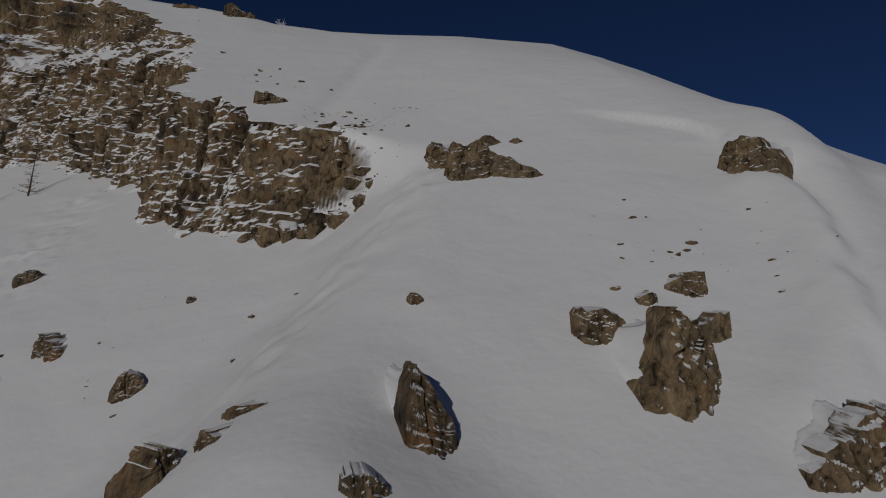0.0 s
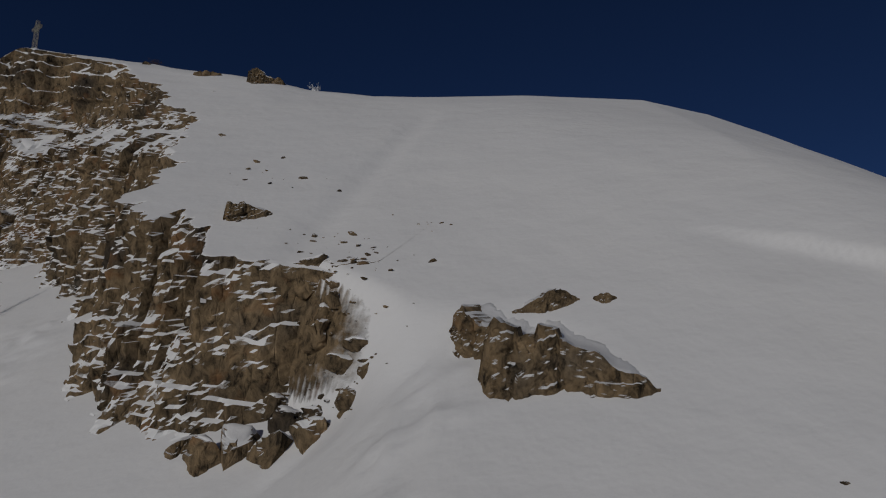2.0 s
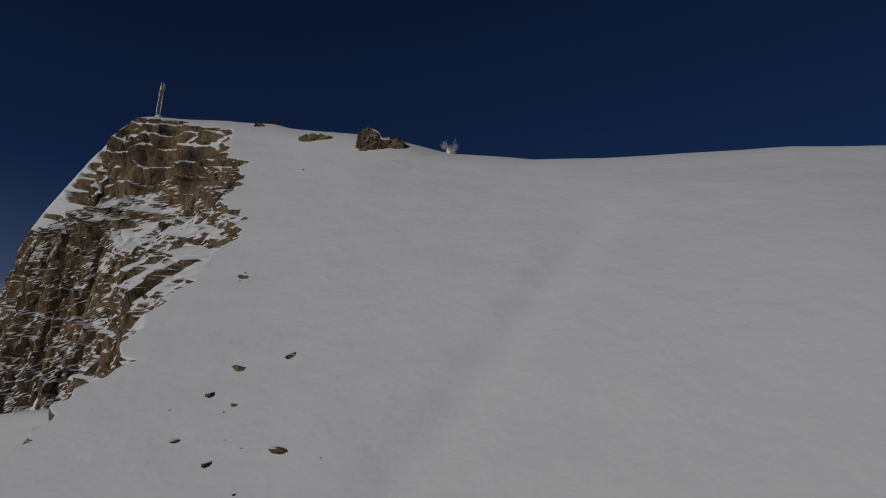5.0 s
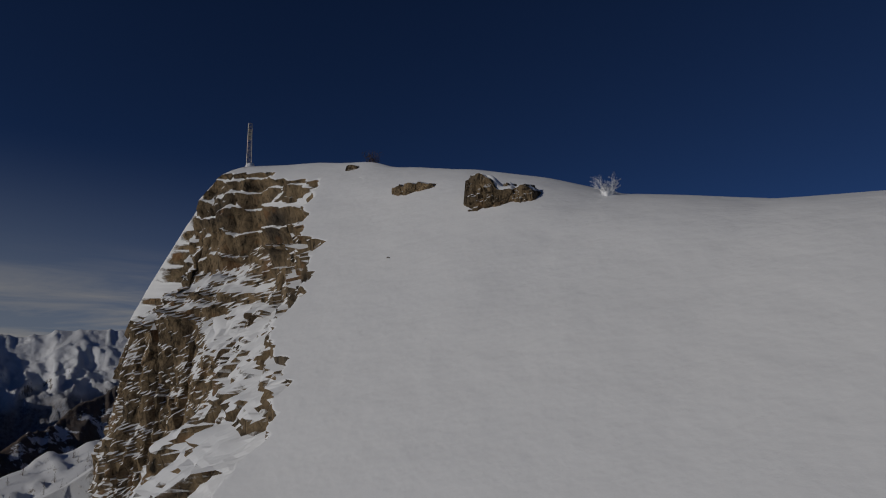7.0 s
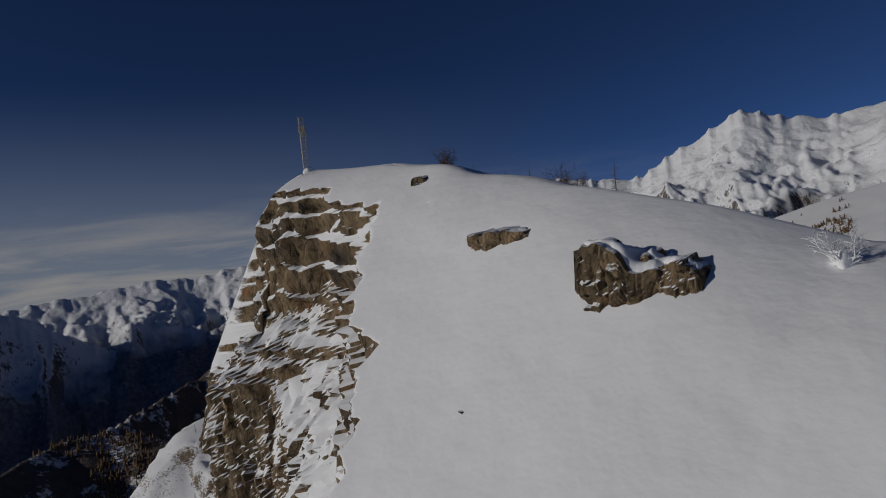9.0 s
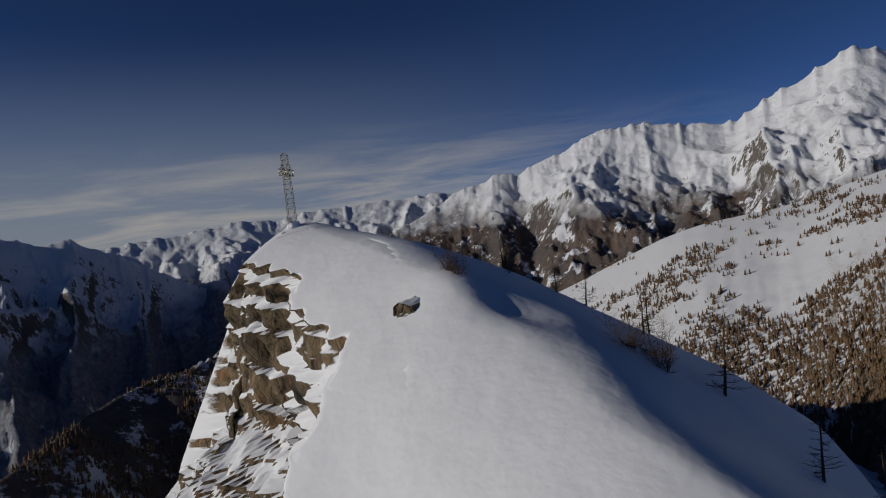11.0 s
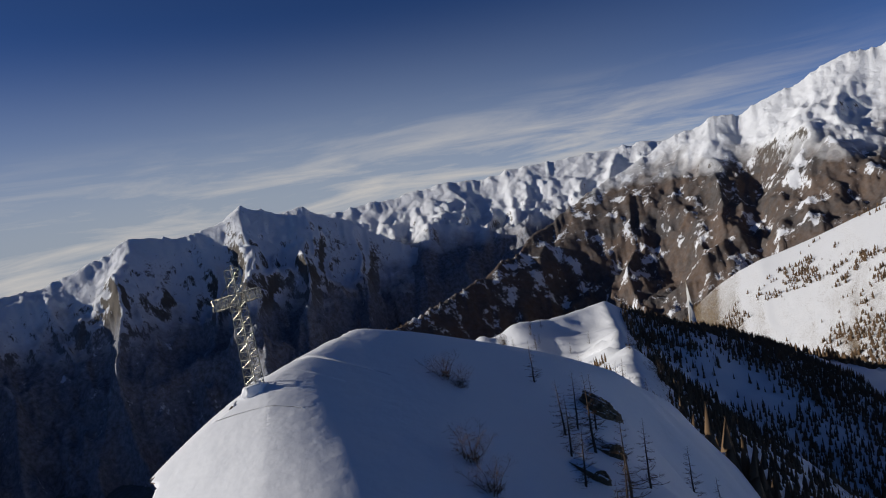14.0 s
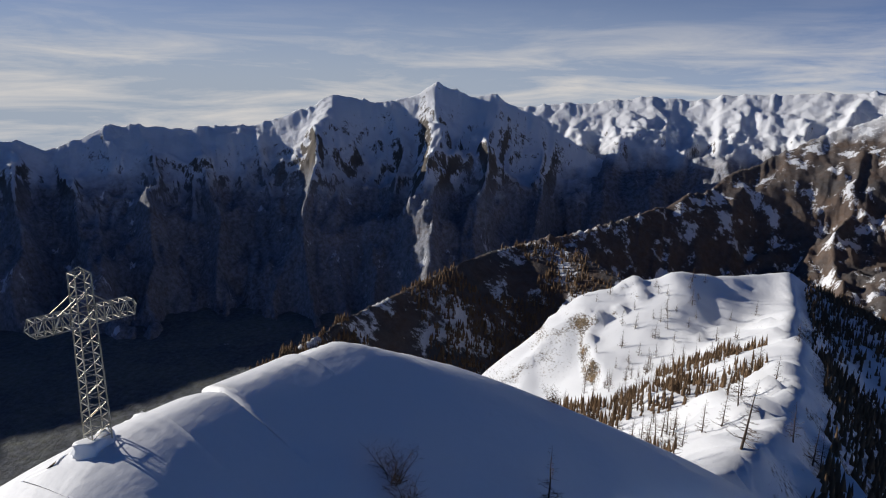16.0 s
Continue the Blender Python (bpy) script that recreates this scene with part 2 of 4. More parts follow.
CRACK = [(147.5, -99), (148, -103.4), (147.2, -108.5), (145.8, -112.4), (143.9, -114.9), (143.7, -116.8), (141.9, -119.6), (138.6, -123.4), (134.9, -126.9)]


def gully(x, y):
    return -75 + 0.172 * (x - 35.5) + 0.693 * (y + 46) - 0.004 * np.clip(20 - x, 0, 400) ** 1.5 - 0.55 * np.clip(x - 112, 0, 800) - 0.5 * np.clip(-45 - x, 0, 1200)


def south(x, y):
    u, v = x / 100, y / 100
    return 2.2 - 30.3 * u + 73.5 * v + 20.4 * u * u + 17.0 * u * v + 7.4 * v * v


def north(x, y):
    d = np.clip(y - np.interp(x, [-70, -40, -28, -19, -15, 0, 40, 52, 80, 100], [66, 36, 24, 15, 8.5, 1.0, 1.0, -2.0, -2.0, 1.0]), 0, 400)
    return np.interp(x, CREST_X, CREST_Z) + 0.6 - (0.27 + 0.25 * step(45, 56, x) * step(110, 90, x)) * d - 0.0075 * np.clip(d, 0, 30) ** 2 - 0.75 * np.clip(d - 30, 0, 400)  - 0.65 * np.clip(y - np.interp(x, [-40, -16, -12, -6, 4, 10, 40, 70, 90], [60, 32, 27, 29, 25.5, 26.5, 25, 24, 40]) - 1.5 * fbm(x / 5, y / 5, 3.0, 3), 0, 22)


def snowcap(x, y):
    """The snow surface of the summit before the cliff cuts it."""
    brow = np.interp(x, CREST_X, CREST_Z) + 1.0 + 0.62 * (y + 8)
    cap = smin(smin(south(x, y), brow, 5.0), north(x, y), 6.0)
    # wind scoop under the lip and a rounded rib on the east side
    rib = np.exp(-((x - 152 - 0.35 * (y + 100)) / 5.0) ** 2) - 0.8 * np.exp(-((x - 160 - 0.35 * (y + 100)) / 3.5) ** 2)
    cap = cap + 2.2 * rib * step(-70, -92, y)
    hump = np.exp(-((x - 99) / 8) ** 2 - ((y + 131) / 9) ** 2) * 3.0 + np.exp(-((x - 108) / 6) ** 2 - ((y + 137) / 8) ** 2) * 3.0
    trough = np.exp(-((x - 97 - 0.2 * (y + 70)) / 2.2) ** 2) * step(-30, -40, y) * step(-86, -70, y)
    lip = 0.6 * np.exp(-((x - 33) / 7) ** 2 - ((y - 1.5) / 3.0) ** 2) - 1.0 * np.exp(-((x - 38) / 4) ** 2 - ((y - 3) / 2.5) ** 2)
    # scarp of a small slab that slid off under the cornice
    d, _ = along(SCARP, x, y)
    near = np.exp(-((x - 143) / 9) ** 4 - ((y + 87) / 11) ** 4)
    slid = -1.1 * step(0.35, -0.55, d + 0.5 * fbm(x / 2.5, y / 2.5, 6.0, 3)) * np.exp(np.minimum(d, 0) / 7) * near
    # the east flank broke away along a crooked crack
    d, _ = along(CRACK, x, y)
    d = d + 0.6 * fbm(x / 3, y / 3, 2.0, 3)
    broke = -2.2 * step(-0.2, 1.8, d) * np.exp(-np.maximum(d, 0) / 6) * step(-97, -101, y) * step(-129, -124, y) + 0.7 * np.exp(-((d + 2.0) / 2.2) ** 2) * step(-97, -101, y) * step(-129, -124, y)
    return cap + hump - 0.7 * trough + lip + slid + broke


def shoulder(x, y):
    """The steep snowy shoulder that falls south-west from the cross."""
    d = -(0.47 * x + 0.88 * y)
    return 0.35 - np.where(d > 0, 0.55 * d + 0.055 * d * d, 0.12 * d) + 2.5 * np.clip(x - 14, 0, 400)


def debris(x, y):
    """Avalanche lumps in two tracks."""
    a = np.exp(-((x - 111.2 - 0.55 * (y + 90)) / 4.0) ** 2) * step(-84, -90, y) * step(-136, -122, y)
    b = np.exp(-((x - 53 - 0.3 * (-(y + 60)) * 0.6) / 6) ** 2) * step(-47, -54, y) * step(-118, -100, y)
    return (a + b) * (ridged(x / 2.6, y / 2.6, 3) - 0.4 + 0.7 * np.clip(fbm(x / 1.3, y / 1.3, 8.0, 3), 0, 1))


def summit(x, y):
    g = gully(x, y)
    s, _ = along(FOOT, x, y)
    s = s + 1.6 * fbm(x / 17, y / 17, 0.3, 3)
    soft = step(-76, -90, y) * step(82, 94, x + 0.55 * (-94 - y))
    k = mid_wall(x)
    wall = (1 - k) * np.interp(s - 4.6, FACE_S, FACE_H) + k * np.interp(s - 4.6, MID_S, MID_H) - 0.66 * np.clip(s, 0, 60)
    face = g + wall * (1 - soft) + soft * np.where(s > 0, 0.85 * s, s)
    g = smin(g, -62 - 0.9 * (y + 18), 8.0)
    snow = smin(snowcap(x, y), shoulder(x, y), 1.2)
    top = smin(snow, face, 0.7 + 7.0 * soft)
    z = smax(top, g, 2.0 + 3.0 * soft)
    steepness = np.clip((snow - face) / 6, 0, 1) * (top > g) * (1 - soft)
    return z + 0.3 * fbm(x / 22, y / 22, 0, 3) + 0.75 * debris(x, y), steepness


def spaced(points, steps):
    out = []
    for (a, b), h in zip(zip(points[:-1], points[1:]), steps):
        out += list(np.arange(a, b, h))
    return np.array(out + [points[-1]])


gx, gy = np.meshgrid(spaced([-75, -34, 118, 158, 330], [1.4, 0.6, 0.75, 1.8]), spaced([-215, -132, -96, 6, 34, 75], [1.8, 0.7, 0.5, 0.7, 1.2]))
gz, _ = summit(gx, gy)
ground = sheet("ground", gx, gy, gz, SLOPE)
tagged(ground, "wind-packed white snow slope over brown gneiss cliffs", "ground", kind="structure")


def cliff_strip(line, closeness, name, label):
    """The rock face: columns along the foot, rows up the face, broken into blocks and ledges."""
    pts = np.array(line, float)
    length = np.r_[0, np.cumsum(np.hypot(*np.diff(pts, axis=0).T))]
    u = np.arange(0, length[-1], closeness)
    fx, fy = np.interp(u, length, pts[:, 0]), np.interp(u, length, pts[:, 1])
    k = np.hanning(int(9 / closeness) | 1)
    k /= k.sum()
    pad = len(k) // 2
    fx, fy = (np.convolve(np.pad(a, pad, "edge"), k, "valid") for a in (fx, fy))
    tx, ty = np.gradient(fx), np.gradient(fy)
    n = np.hypot(tx, ty)
    nx, ny = -ty / n, tx / n
    h = np.arange(-5, 78, closeness)
    U, Hh = np.meshgrid(u, h)
    base = gully(fx, fy)[None, :] + 0 * Hh
    z = base + Hh
    high = step(24, 34, Hh)
    # treads and risers: the upper face climbs in broken steps that hold snow
    tall = 0.0
    for rise, part, seed in ((7.0, 0.62, 1.0), (2.6, 0.38, 5.0)):
        f = ((z + 0.22 * U + 1.15 * rise * fbm(U / (1.8 * rise), z / (1.6 * rise), seed, 4)) / rise) % 1.0
        tall = tall + part * rise * (np.clip((f - 0.5) / 0.5, 0, 1) - f)
    k = mid_wall(fx)[None, :]
    climb = Hh + (0.14 + 0.6 * high) * tall
    s = (1 - k) * np.interp(climb, FACE_H, FACE_S) + k * np.interp(climb, MID_H, MID_S)
    big = 4.6 * fbm(U / 10, z / 30, 1.0, 3) + 1.3 * fbm(U / 3.2, z / 13, 6.0, 3)
    warp_u, warp_z = U + 2.2 * fbm(U / 5, z / 5, 7.0, 3), z + 0.16 * U + 3.4 * fbm(U / 11, z / 11, 3.0, 4)
    row = np.floor(warp_z / 7.4)
    block = value(np.floor(warp_u / 3.8 + 3.3 * value(row * 5.1, 0.5)) * 7.7 + 0.5, row * 3.1 + 0.5) - 0.5
    row2 = np.floor((warp_z + 0.8 * fbm(U / 2, z / 2, 4.0, 2)) / 1.25)
    chip = value(np.floor(warp_u / 1.3 + 2.7 * value(row2 * 4.3, 0.5)) * 5.3 + 0.5, row2 * 2.9 + 0.5) - 0.5
    ledge = (warp_z / (5.2 - 1.8 * high)) % 1.0 * (0.2 + 1.5 * value(U / 9, z / 9, 9.0)) * (1 + 0.7 * high)
    crack = sum(np.exp(-((U + 2.2 * fbm(U / 6, z / 9, gap, 3) - gap * np.round(U / gap)) / 0.5) ** 2) * value(np.round(U / gap) * 3.7, z / 9, gap) * deep for gap, deep in ((7.0, 1.0), (3.3, 0.5)))
    rough = 0.4 * fbm(U / 1.4, z / 1.4, 5.0, 4)
    calm = step(6, 20, length[-1] - U)
    out = big * calm + calm * (2.6 * block + 0.5 * chip - 2.8 * crack) * (1 - 0.5 * high) + (0.3 + 0.3 * high) * ledge + rough - 0.9
    s = s - out + 8.0 * step(13, 0, length[-1] - U) * (0.7 + 0.6 * value(U / 2.5, z / 4.0, 2.0))
    x, y = fx[None, :] + nx[None, :] * s, fy[None, :] + ny[None, :] * s
    over = z - smin(snowcap(x, y), shoulder(x, y), 1.2) > 0
    over = np.maximum.accumulate(over, axis=0)
    rim = np.argmax(over, axis=0)
    s_rim = np.take_along_axis(s, rim[None, :], 0)
    back = np.clip((Hh - h[rim][None, :]) * 0.5, 0, 40)      # metres behind the rim, on the snow
    s = np.where(over, s_rim + back, s)
    x, y = fx[None, :] + nx[None, :] * s, fy[None, :] + ny[None, :] * s
    cap = smin(snowcap(x, y), shoulder(x, y), 1.2) + 0.3 * fbm(x / 22, y / 22, 0, 3)
    z = np.where(over, np.minimum(z, cap + 0.05 - 0.05 * np.clip(back, 0, 8) / 8 - 0.03 * np.clip(back - 8.0, 0, 40)), z + 0.3 * chip)
    ob = sheet(name, x, y, z, CLIFF, False)
    ob.data.polygons.foreach_set("use_smooth", ((over | (Hh > 44))[:-1, :-1]).ravel())
    return tagged(ob, label, "cliff", kind="structure")


CLIFF = make_slope("ledged_gneiss_cliff", 0.23, 0.31, 0.22)
cliff_strip(FOOT[1:12], 0.36, "cliff", "broken brown gneiss cliff with snow on its ledges")

# ---- mid distance: ridge with larches, then far ranges as tents of ridges on one polar sheet ----
RIDGE = [(-30, 40, -26), (-80, 62, -50), (-150, 105, -72), (-247, 152, -84), (-330, 185, -112), (-400, 220, -116), (-471, 244, -109), (-540, 262, -170), (-640, 300, -300)]
SPUR = [(-471, 244, -112), (-450, 150, -108), (-455, 80, -132), (-445, 40, -165), (-440, -20, -225), (-430, -120, -320)]
EYE_X, EYE_Y, EYE_Z = 25.0, 19.0, 14.5


def ridge_z(x, y):
    d, h = along(RIDGE, x, y)
    wob = 8 * fbm(x / 46, y / 46, 1.0, 5) + 24 * np.clip(ridged(x / 34, y / 34, 3) - 0.62, 0, 1) * step(0.45, 0.6, value(x / 90, y / 90, 3.0))
    one = h - np.where(d > 0, 0.55 * d, -0.95 * d) + wob
    d2, h2 = along(SPUR, x, y)
    two = h2 - np.where(d2 > 0, 0.45 * d2, -0.9 * d2) + wob
    return smax(one, two, 12)


def tent(az, r, crest, front, back, blur=0.3):
    a, el, rc = np.array(crest).T
    order = np.argsort(a)
    e = sum(np.interp(az + w * blur, a[order], el[order], left=-40, right=-40) for w in (-1, -0.5, 0, 0.5, 1)) / 5
    c = np.interp(az, a[order], rc[order])
    top = EYE_Z + c * np.tan(np.radians(e))
    return top - np.where(r < c, front * (c - r), back * (r - c)), top


HILL = [(120, -27, 500), (107, -20.5, 700), (101, -17.9, 850), (93.5, -14.7, 1000), (91, -13.5, 1080), (87.5, -11.7, 1150), (84, -12.1, 1150), (78, -14.7, 1050), (70, -20, 950), (60, -30, 900)]
FIELD = [(62, -18, 2000), (55.7, -11, 2000), (49.7, -9.5, 2000), (42, -6, 2000), (37, -4.1, 2000), (31, -4.0, 2000), (23, -1.1, 2000), (0, 3, 2000)]
RIGHT = [(90, -14, 2300), (86, -11.8, 2350), (82, -10.8, 2500), (78, -9, 2700), (72.7, -6.7, 3000), (68.6, -4.3, 3300), (64, -1.5, 3500), (58.3, 1.0, 3700), (54.6, 2.2, 3700), (52.7, 1.8, 3700), (51, 2.8, 3700), (48.7, 3.3, 3700), (46, 4.7, 3700), (42, 4.9, 3700), (38.5, 4.4, 3700), (34.6, 4.0, 3700), (32.6, 5.2, 3700), (29.6, 6.4, 3700), (26, 8.2, 3700), (23, 7.2, 3700), (20, 6.3, 3700), (13, 6.6, 3700), (-10, 6, 3700)]
SOUTH = [(150, -3.7, 3950), (133.7, -3.8, 3950), (129, -3.3, 3950), (127, -4.1, 3950), (122.7, -2.1, 3950), (117, -2.6, 3950), (110.6, -1.9, 3950), (107, -0.6, 3950), (104.8, 0.5, 3950), (102.4, 0.0, 3950), (100, -0.1, 3950), (97.4, 0.6, 3950), (96, 1.6, 3950), (93.4, 0.7, 3950), (90.5, 0.6, 3950), (88.8, -0.3, 3950), (84, -3.0, 3950), (78, -6.5, 3950), (74, -9.5, 3950)]
FAR = [(95, -1, 4750), (86, -0.1, 4750), (81.5, 0.2, 4750), (77, 0.6, 4750), (74.9, 0.3, 4750), (71.5, 0.9, 4750), (65.5, 1.1, 4750), (60, 1.1, 4750), (50, 1.5, 4750)]


def polar_xy(az, r):
    return EYE_X - r * np.sin(np.radians(az)), EYE_Y + r * np.cos(np.radians(az))


def tent_z(az, r, crest, front, back, amp, reach):
    """A range: its crest line by bearing, broken by ribs and gullies that grow below the crest."""
    x, y = polar_xy(az, r)
    wander = 2.4 * fbm(x / 800, y / 800, 4.0, 3) * step(0.0, 0.25, np.abs(1 - r / reach))
    t, top = tent(az + wander, r, crest, front, back, 0.3 if reach > 2200 else 3.5)
    depth = np.clip((top - t) / 260, 0.10, 1)
    z = t + amp * (depth - 0.1) * (ridged(x / 620, y / 620, 5) - 0.55)
    fine = ridged((az + 1.2 * fbm(x / 260, y / 260, 9.0, 4)) * reach / 3000 / 0.8, r / 420 + 1.0, 4) - 0.5
    ribs = ridged((az + 3.2 * fbm(x / 700, y / 700, 2.0, 4)) * reach / 3000 / 6.5, r / 1100 + 3.0, 6) - 0.5
    z = z + (1.0 * ribs + 0.10 * fine) * amp * np.clip(depth, 0.08, 1) + (48 * np.exp(-3 * depth) * (ridged(az / 1.3, r / 600, 5) - 0.5) if reach > 2200 else 0)
    z = z + 0.12 * amp * np.clip(depth, 0.16, 1) * (ridged(x / 170, y / 170, 5) - 0.5)
    z = z + 0.12 * amp * np.clip(depth, 0.3, 1) * fbm(x / 60, y / 60, 0, 3) + 0.003 * r
    return x, y, np.maximum(z, -960)


def range_sheet(name, label, crest, front, back, amp, azs, rs, material):
    az, r = np.meshgrid(azs, rs)
    x, y, z = tent_z(az, r, crest, front, back, amp, crest[0][2])
    ob = sheet(name, x, y, z, material)
    return tagged(ob, label, "mountains", kind="structure")


# forest base and full pale mix stand in for haze over the shaded valley
range_sheet("mountain_range", "snowy jagged massif above dark shaded forest", SOUTH, 0.62, 0.8, 240, spaced([70, 150], [0.15]), spaced([2300, 3200, 4250], [22, 12]), make_far("shaded_massif", -500.0, 320.0, rocky=0.56, pale=1.0, forest=(0.09, 0.095, 0.105)))
range_sheet("mountain_range", "white peaks over brown larch forest", RIGHT, 0.55, 0.8, 190, spaced([-12, 18, 92], [0.5, 0.15]), spaced([1500, 2600, 4100], [22, 13]), make_far("larch_massif", -130.0, 230.0, rocky=0.50, patches=0.07, pale=0.2, forest=(0.07, 0.055, 0.043), larch=(0.125, 0.078, 0.047)))
# distance haze painted into these woods by the full pale mix
range_sheet("mountain_range", "bright snowy peaks closing the far valley", FAR, 0.45, 0.8, 230, spaced([48, 97], [0.18]), spaced([3300, 4100, 4900], [26, 13]), make_far("far_peaks", -330.0, 200.0, rocky=0.50, pale=1.0))
range_sheet("wooded_hill", "forested hill with snowy crags above the valley", HILL, 0.42, 0.9, 95, spaced([56, 124], [0.25]), spaced([430, 1500], [9]), make_far("wooded_hill_ground", 900.0, 200.0, patches=0.10, pale=0.2))
range_sheet("snowy_pasture", "sunlit snowy pasture with terraces and scattered trees", FIELD, 0.2, 0.4, 30, spaced([-5, 66], [0.25]), spaced([640, 2300], [11]), make_slope("pasture_snow", 0.76, 0.86, 0.3))
vaz, vr = np.meshgrid(spaced([0, 360], [3.0]), spaced([300, 4950], [60]))
vx, vy = polar_xy(vaz, vr)
floor = sheet("valley_floor", vx, vy, -900 + 10 * fbm(vx / 300, vy / 300, 0, 3) + 500 * step(0.2, 0.9, np.cos(np.radians(vaz - 290))) * step(600, 2500, vr), make_far("valley_fields", 900.0, 200.0, forest=(0.06, 0.06, 0.045), larch=(0.13, 0.13, 0.075), patches=-0.04))
tagged(floor, "dark valley floor with fields and woods", "valley", kind="structure")
mx, my = np.meshgrid(spaced([-900, -74, 330, 620], [4.0, 6.0, 12]), spaced([-620, -210, 74, 640], [12, 6, 4]))
near_s, _ = summit(mx, np.clip(my, -260, 1000))
near_s = near_s - 0.7 * np.clip(-260 - my, 0, 1000)
mz = np.maximum(ridge_z(mx, my), near_s)
inside = np.minimum.reduce([mx + 75, 330 - mx, my + 215, 75 - my])
mz = np.where(inside > 1, near_s - 3 - np.clip(inside, 0, 12) * 2, mz)
mz = np.maximum(mz, -920)
mid = sheet("valley_side", mx, my, mz, make_slope("snow_and_crags", 0.58, 0.70, 0.34))
tagged(mid, "sunlit snowy ridge with crags above the valley", "ridge", kind="structure")


def height(x, y):
    """Height of the summit's ground at one place."""
    return float(summit(np.array([float(x)]), np.array([float(y)]))[0][0])


def ground_any(x, y):
    if -75 < x < 330 and -215 < y < 75:
        return height(x, y)
    a, b = np.array([float(x)]), np.array([float(y)])
    return float(max(ridge_z(a, b)[0], summit(a, b)[0][0]))


# ---- rock outcrops and boulders ----
m = Nodes("packed_snow")
m.bump(m.noise(1.2, 5), 0.4, 0.2)
SNOW = m.finish(m.mix(m.noise(0.4, 3), (0.80, 0.81, 0.83), (0.87, 0.87, 0.87)), 0.6, 0.25)
OUTCROP = make_slope("snow_capped_outcrop", 0.66, 0.76, 0.2)
BOULDER = make_slope("bare_boulder", 0.70, 0.82, 0.3)


def rock_mesh(seed, size, detail=4, layers=1.1, tilt=0.25, bite=0.5):
    """A blocky, layered lump of gneiss about the origin, size its half axes."""
    bm = bmesh.new()
    bmesh.ops.create_icosphere(bm, subdivisions=detail, radius=1.0)
    co = np.array([v.co for v in bm.verts])
    o = seed * 7.31
    box = np.sign(co) * np.abs(co) ** 0.62
    box *= (1 + 0.34 * fbm(co[:, 0] * 1.3 + o, co[:, 1] * 1.3, co[:, 2] * 1.3 + o, 3))[:, None]
    # split along random joint planes
    rs = np.random.RandomState(seed)
    for n in range(16):
        d = rs.randn(3) * (1, 1, 0.8)
        d /= np.linalg.norm(d)
        over = box @ d - rs.uniform(0.42, 0.8)
        box = box - np.clip(over, 0, None)[:, None] * d * 0.94
    p = box * np.array(size)
    small = min(size)
    bed = (p[:, 2] + tilt * p[:, 0] + 0.5 * small * fbm(p[:, 0] / 3 + o, p[:, 1] / 3, 0.0, 2)) / (layers)
    cut = value(np.floor(bed) * 3.7 + o, 0.3 + 0 * bed, np.floor(p[:, 0] / (2.4 * layers) + value(np.floor(bed), o)) * 1.9) - 0.5
    out = p / (np.linalg.norm(p, axis=1, keepdims=True) + 1e-6)
    p = p + out * ((bite + 0.35) * layers * cut + 0.14 * layers * fbm(p[:, 0] * 2, p[:, 1] * 2, p[:, 2] * 2 + o, 3))[:, None]
    for v, c in zip(bm.verts, p):
        v.co = c
    mesh = bpy.data.meshes.new("rock")
    bm.to_mesh(mesh)
    bm.free()
    return mesh


def cap_mesh(mesh, small, seed):
    """Thick rounded snow on the upper side of a rock."""
    cap = mesh.copy()
    cap.name = "snow_cap"
    cap.materials.clear()
    cap.materials.append(SNOW)
    co, no = np.empty(len(cap.vertices) * 3, np.float32), np.empty(len(cap.vertices) * 3, np.float32)
    cap.vertices.foreach_get("co", co)
    cap.vertices.foreach_get("normal", no)
    p, n = co.reshape(-1, 3), no.reshape(-1, 3)
    edges = np.empty(len(cap.edges) * 2, np.int32)
    cap.edges.foreach_get("vertices", edges)
    a, b = edges.reshape(-1, 2).T
    nz = n[:, 2].astype(float)
    for _ in range(4):
        total, count = nz.copy(), np.ones(len(nz))
        np.add.at(total, a, nz[b]), np.add.at(total, b, nz[a])
        np.add.at(count, a, 1), np.add.at(count, b, 1)
        nz = total / count
    lift = step(0.30, 0.75, nz + 0.45 * fbm(p[:, 0] / 1.6 + seed, p[:, 1] / 1.6, p[:, 2] / 1.6, 3))
    q = p.astype(float)
    q = q * (0.84 + 0.15 * lift)[:, None]
    q[:, 2] += lift * (0.05 * small + 0.06)
    for _ in range(3):
        total, count = q.copy(), np.ones((len(q), 1))
        np.add.at(total, a, q[b]), np.add.at(total, b, q[a])
        np.add.at(count, a, 1), np.add.at(count, b, 1)
        q = 0.4 * q + 0.6 * total / count
    cap.vertices.foreach_set("co", q.astype(np.float32).ravel())
    cap.polygons.foreach_set("use_smooth", np.full(len(cap.polygons), True))
    cap.update()
    return cap


def rock(name, label, place, size, seed, turn=0.0, lean=0.0, material=None, detail=4, layers=1.1, group="", sink=0.0):
    if not material:
        size = (size[0], 1.15 * size[1], 1.4 * size[2])
        place = (place[0], place[1] + 0.4 * size[1])
    mesh = rock_mesh(seed, size, detail, layers)
    mesh.materials.append(material or OUTCROP)
    if material:
        ob = new(name, mesh)
    else:
        ob = new(name)
        under(new("rock_face", mesh), ob)
        under(new("snow_cap", cap_mesh(mesh, min(size), seed)), ob)
    ob.matrix_basis = pose(place[0], place[1], place[2] if len(place) > 2 else 0.0, lean, 0, turn)
    if not material:
        ob.location.z = height(place[0], place[1]) - 0.36 * size[2] - sink
    return tagged(ob, label, "rock", group)


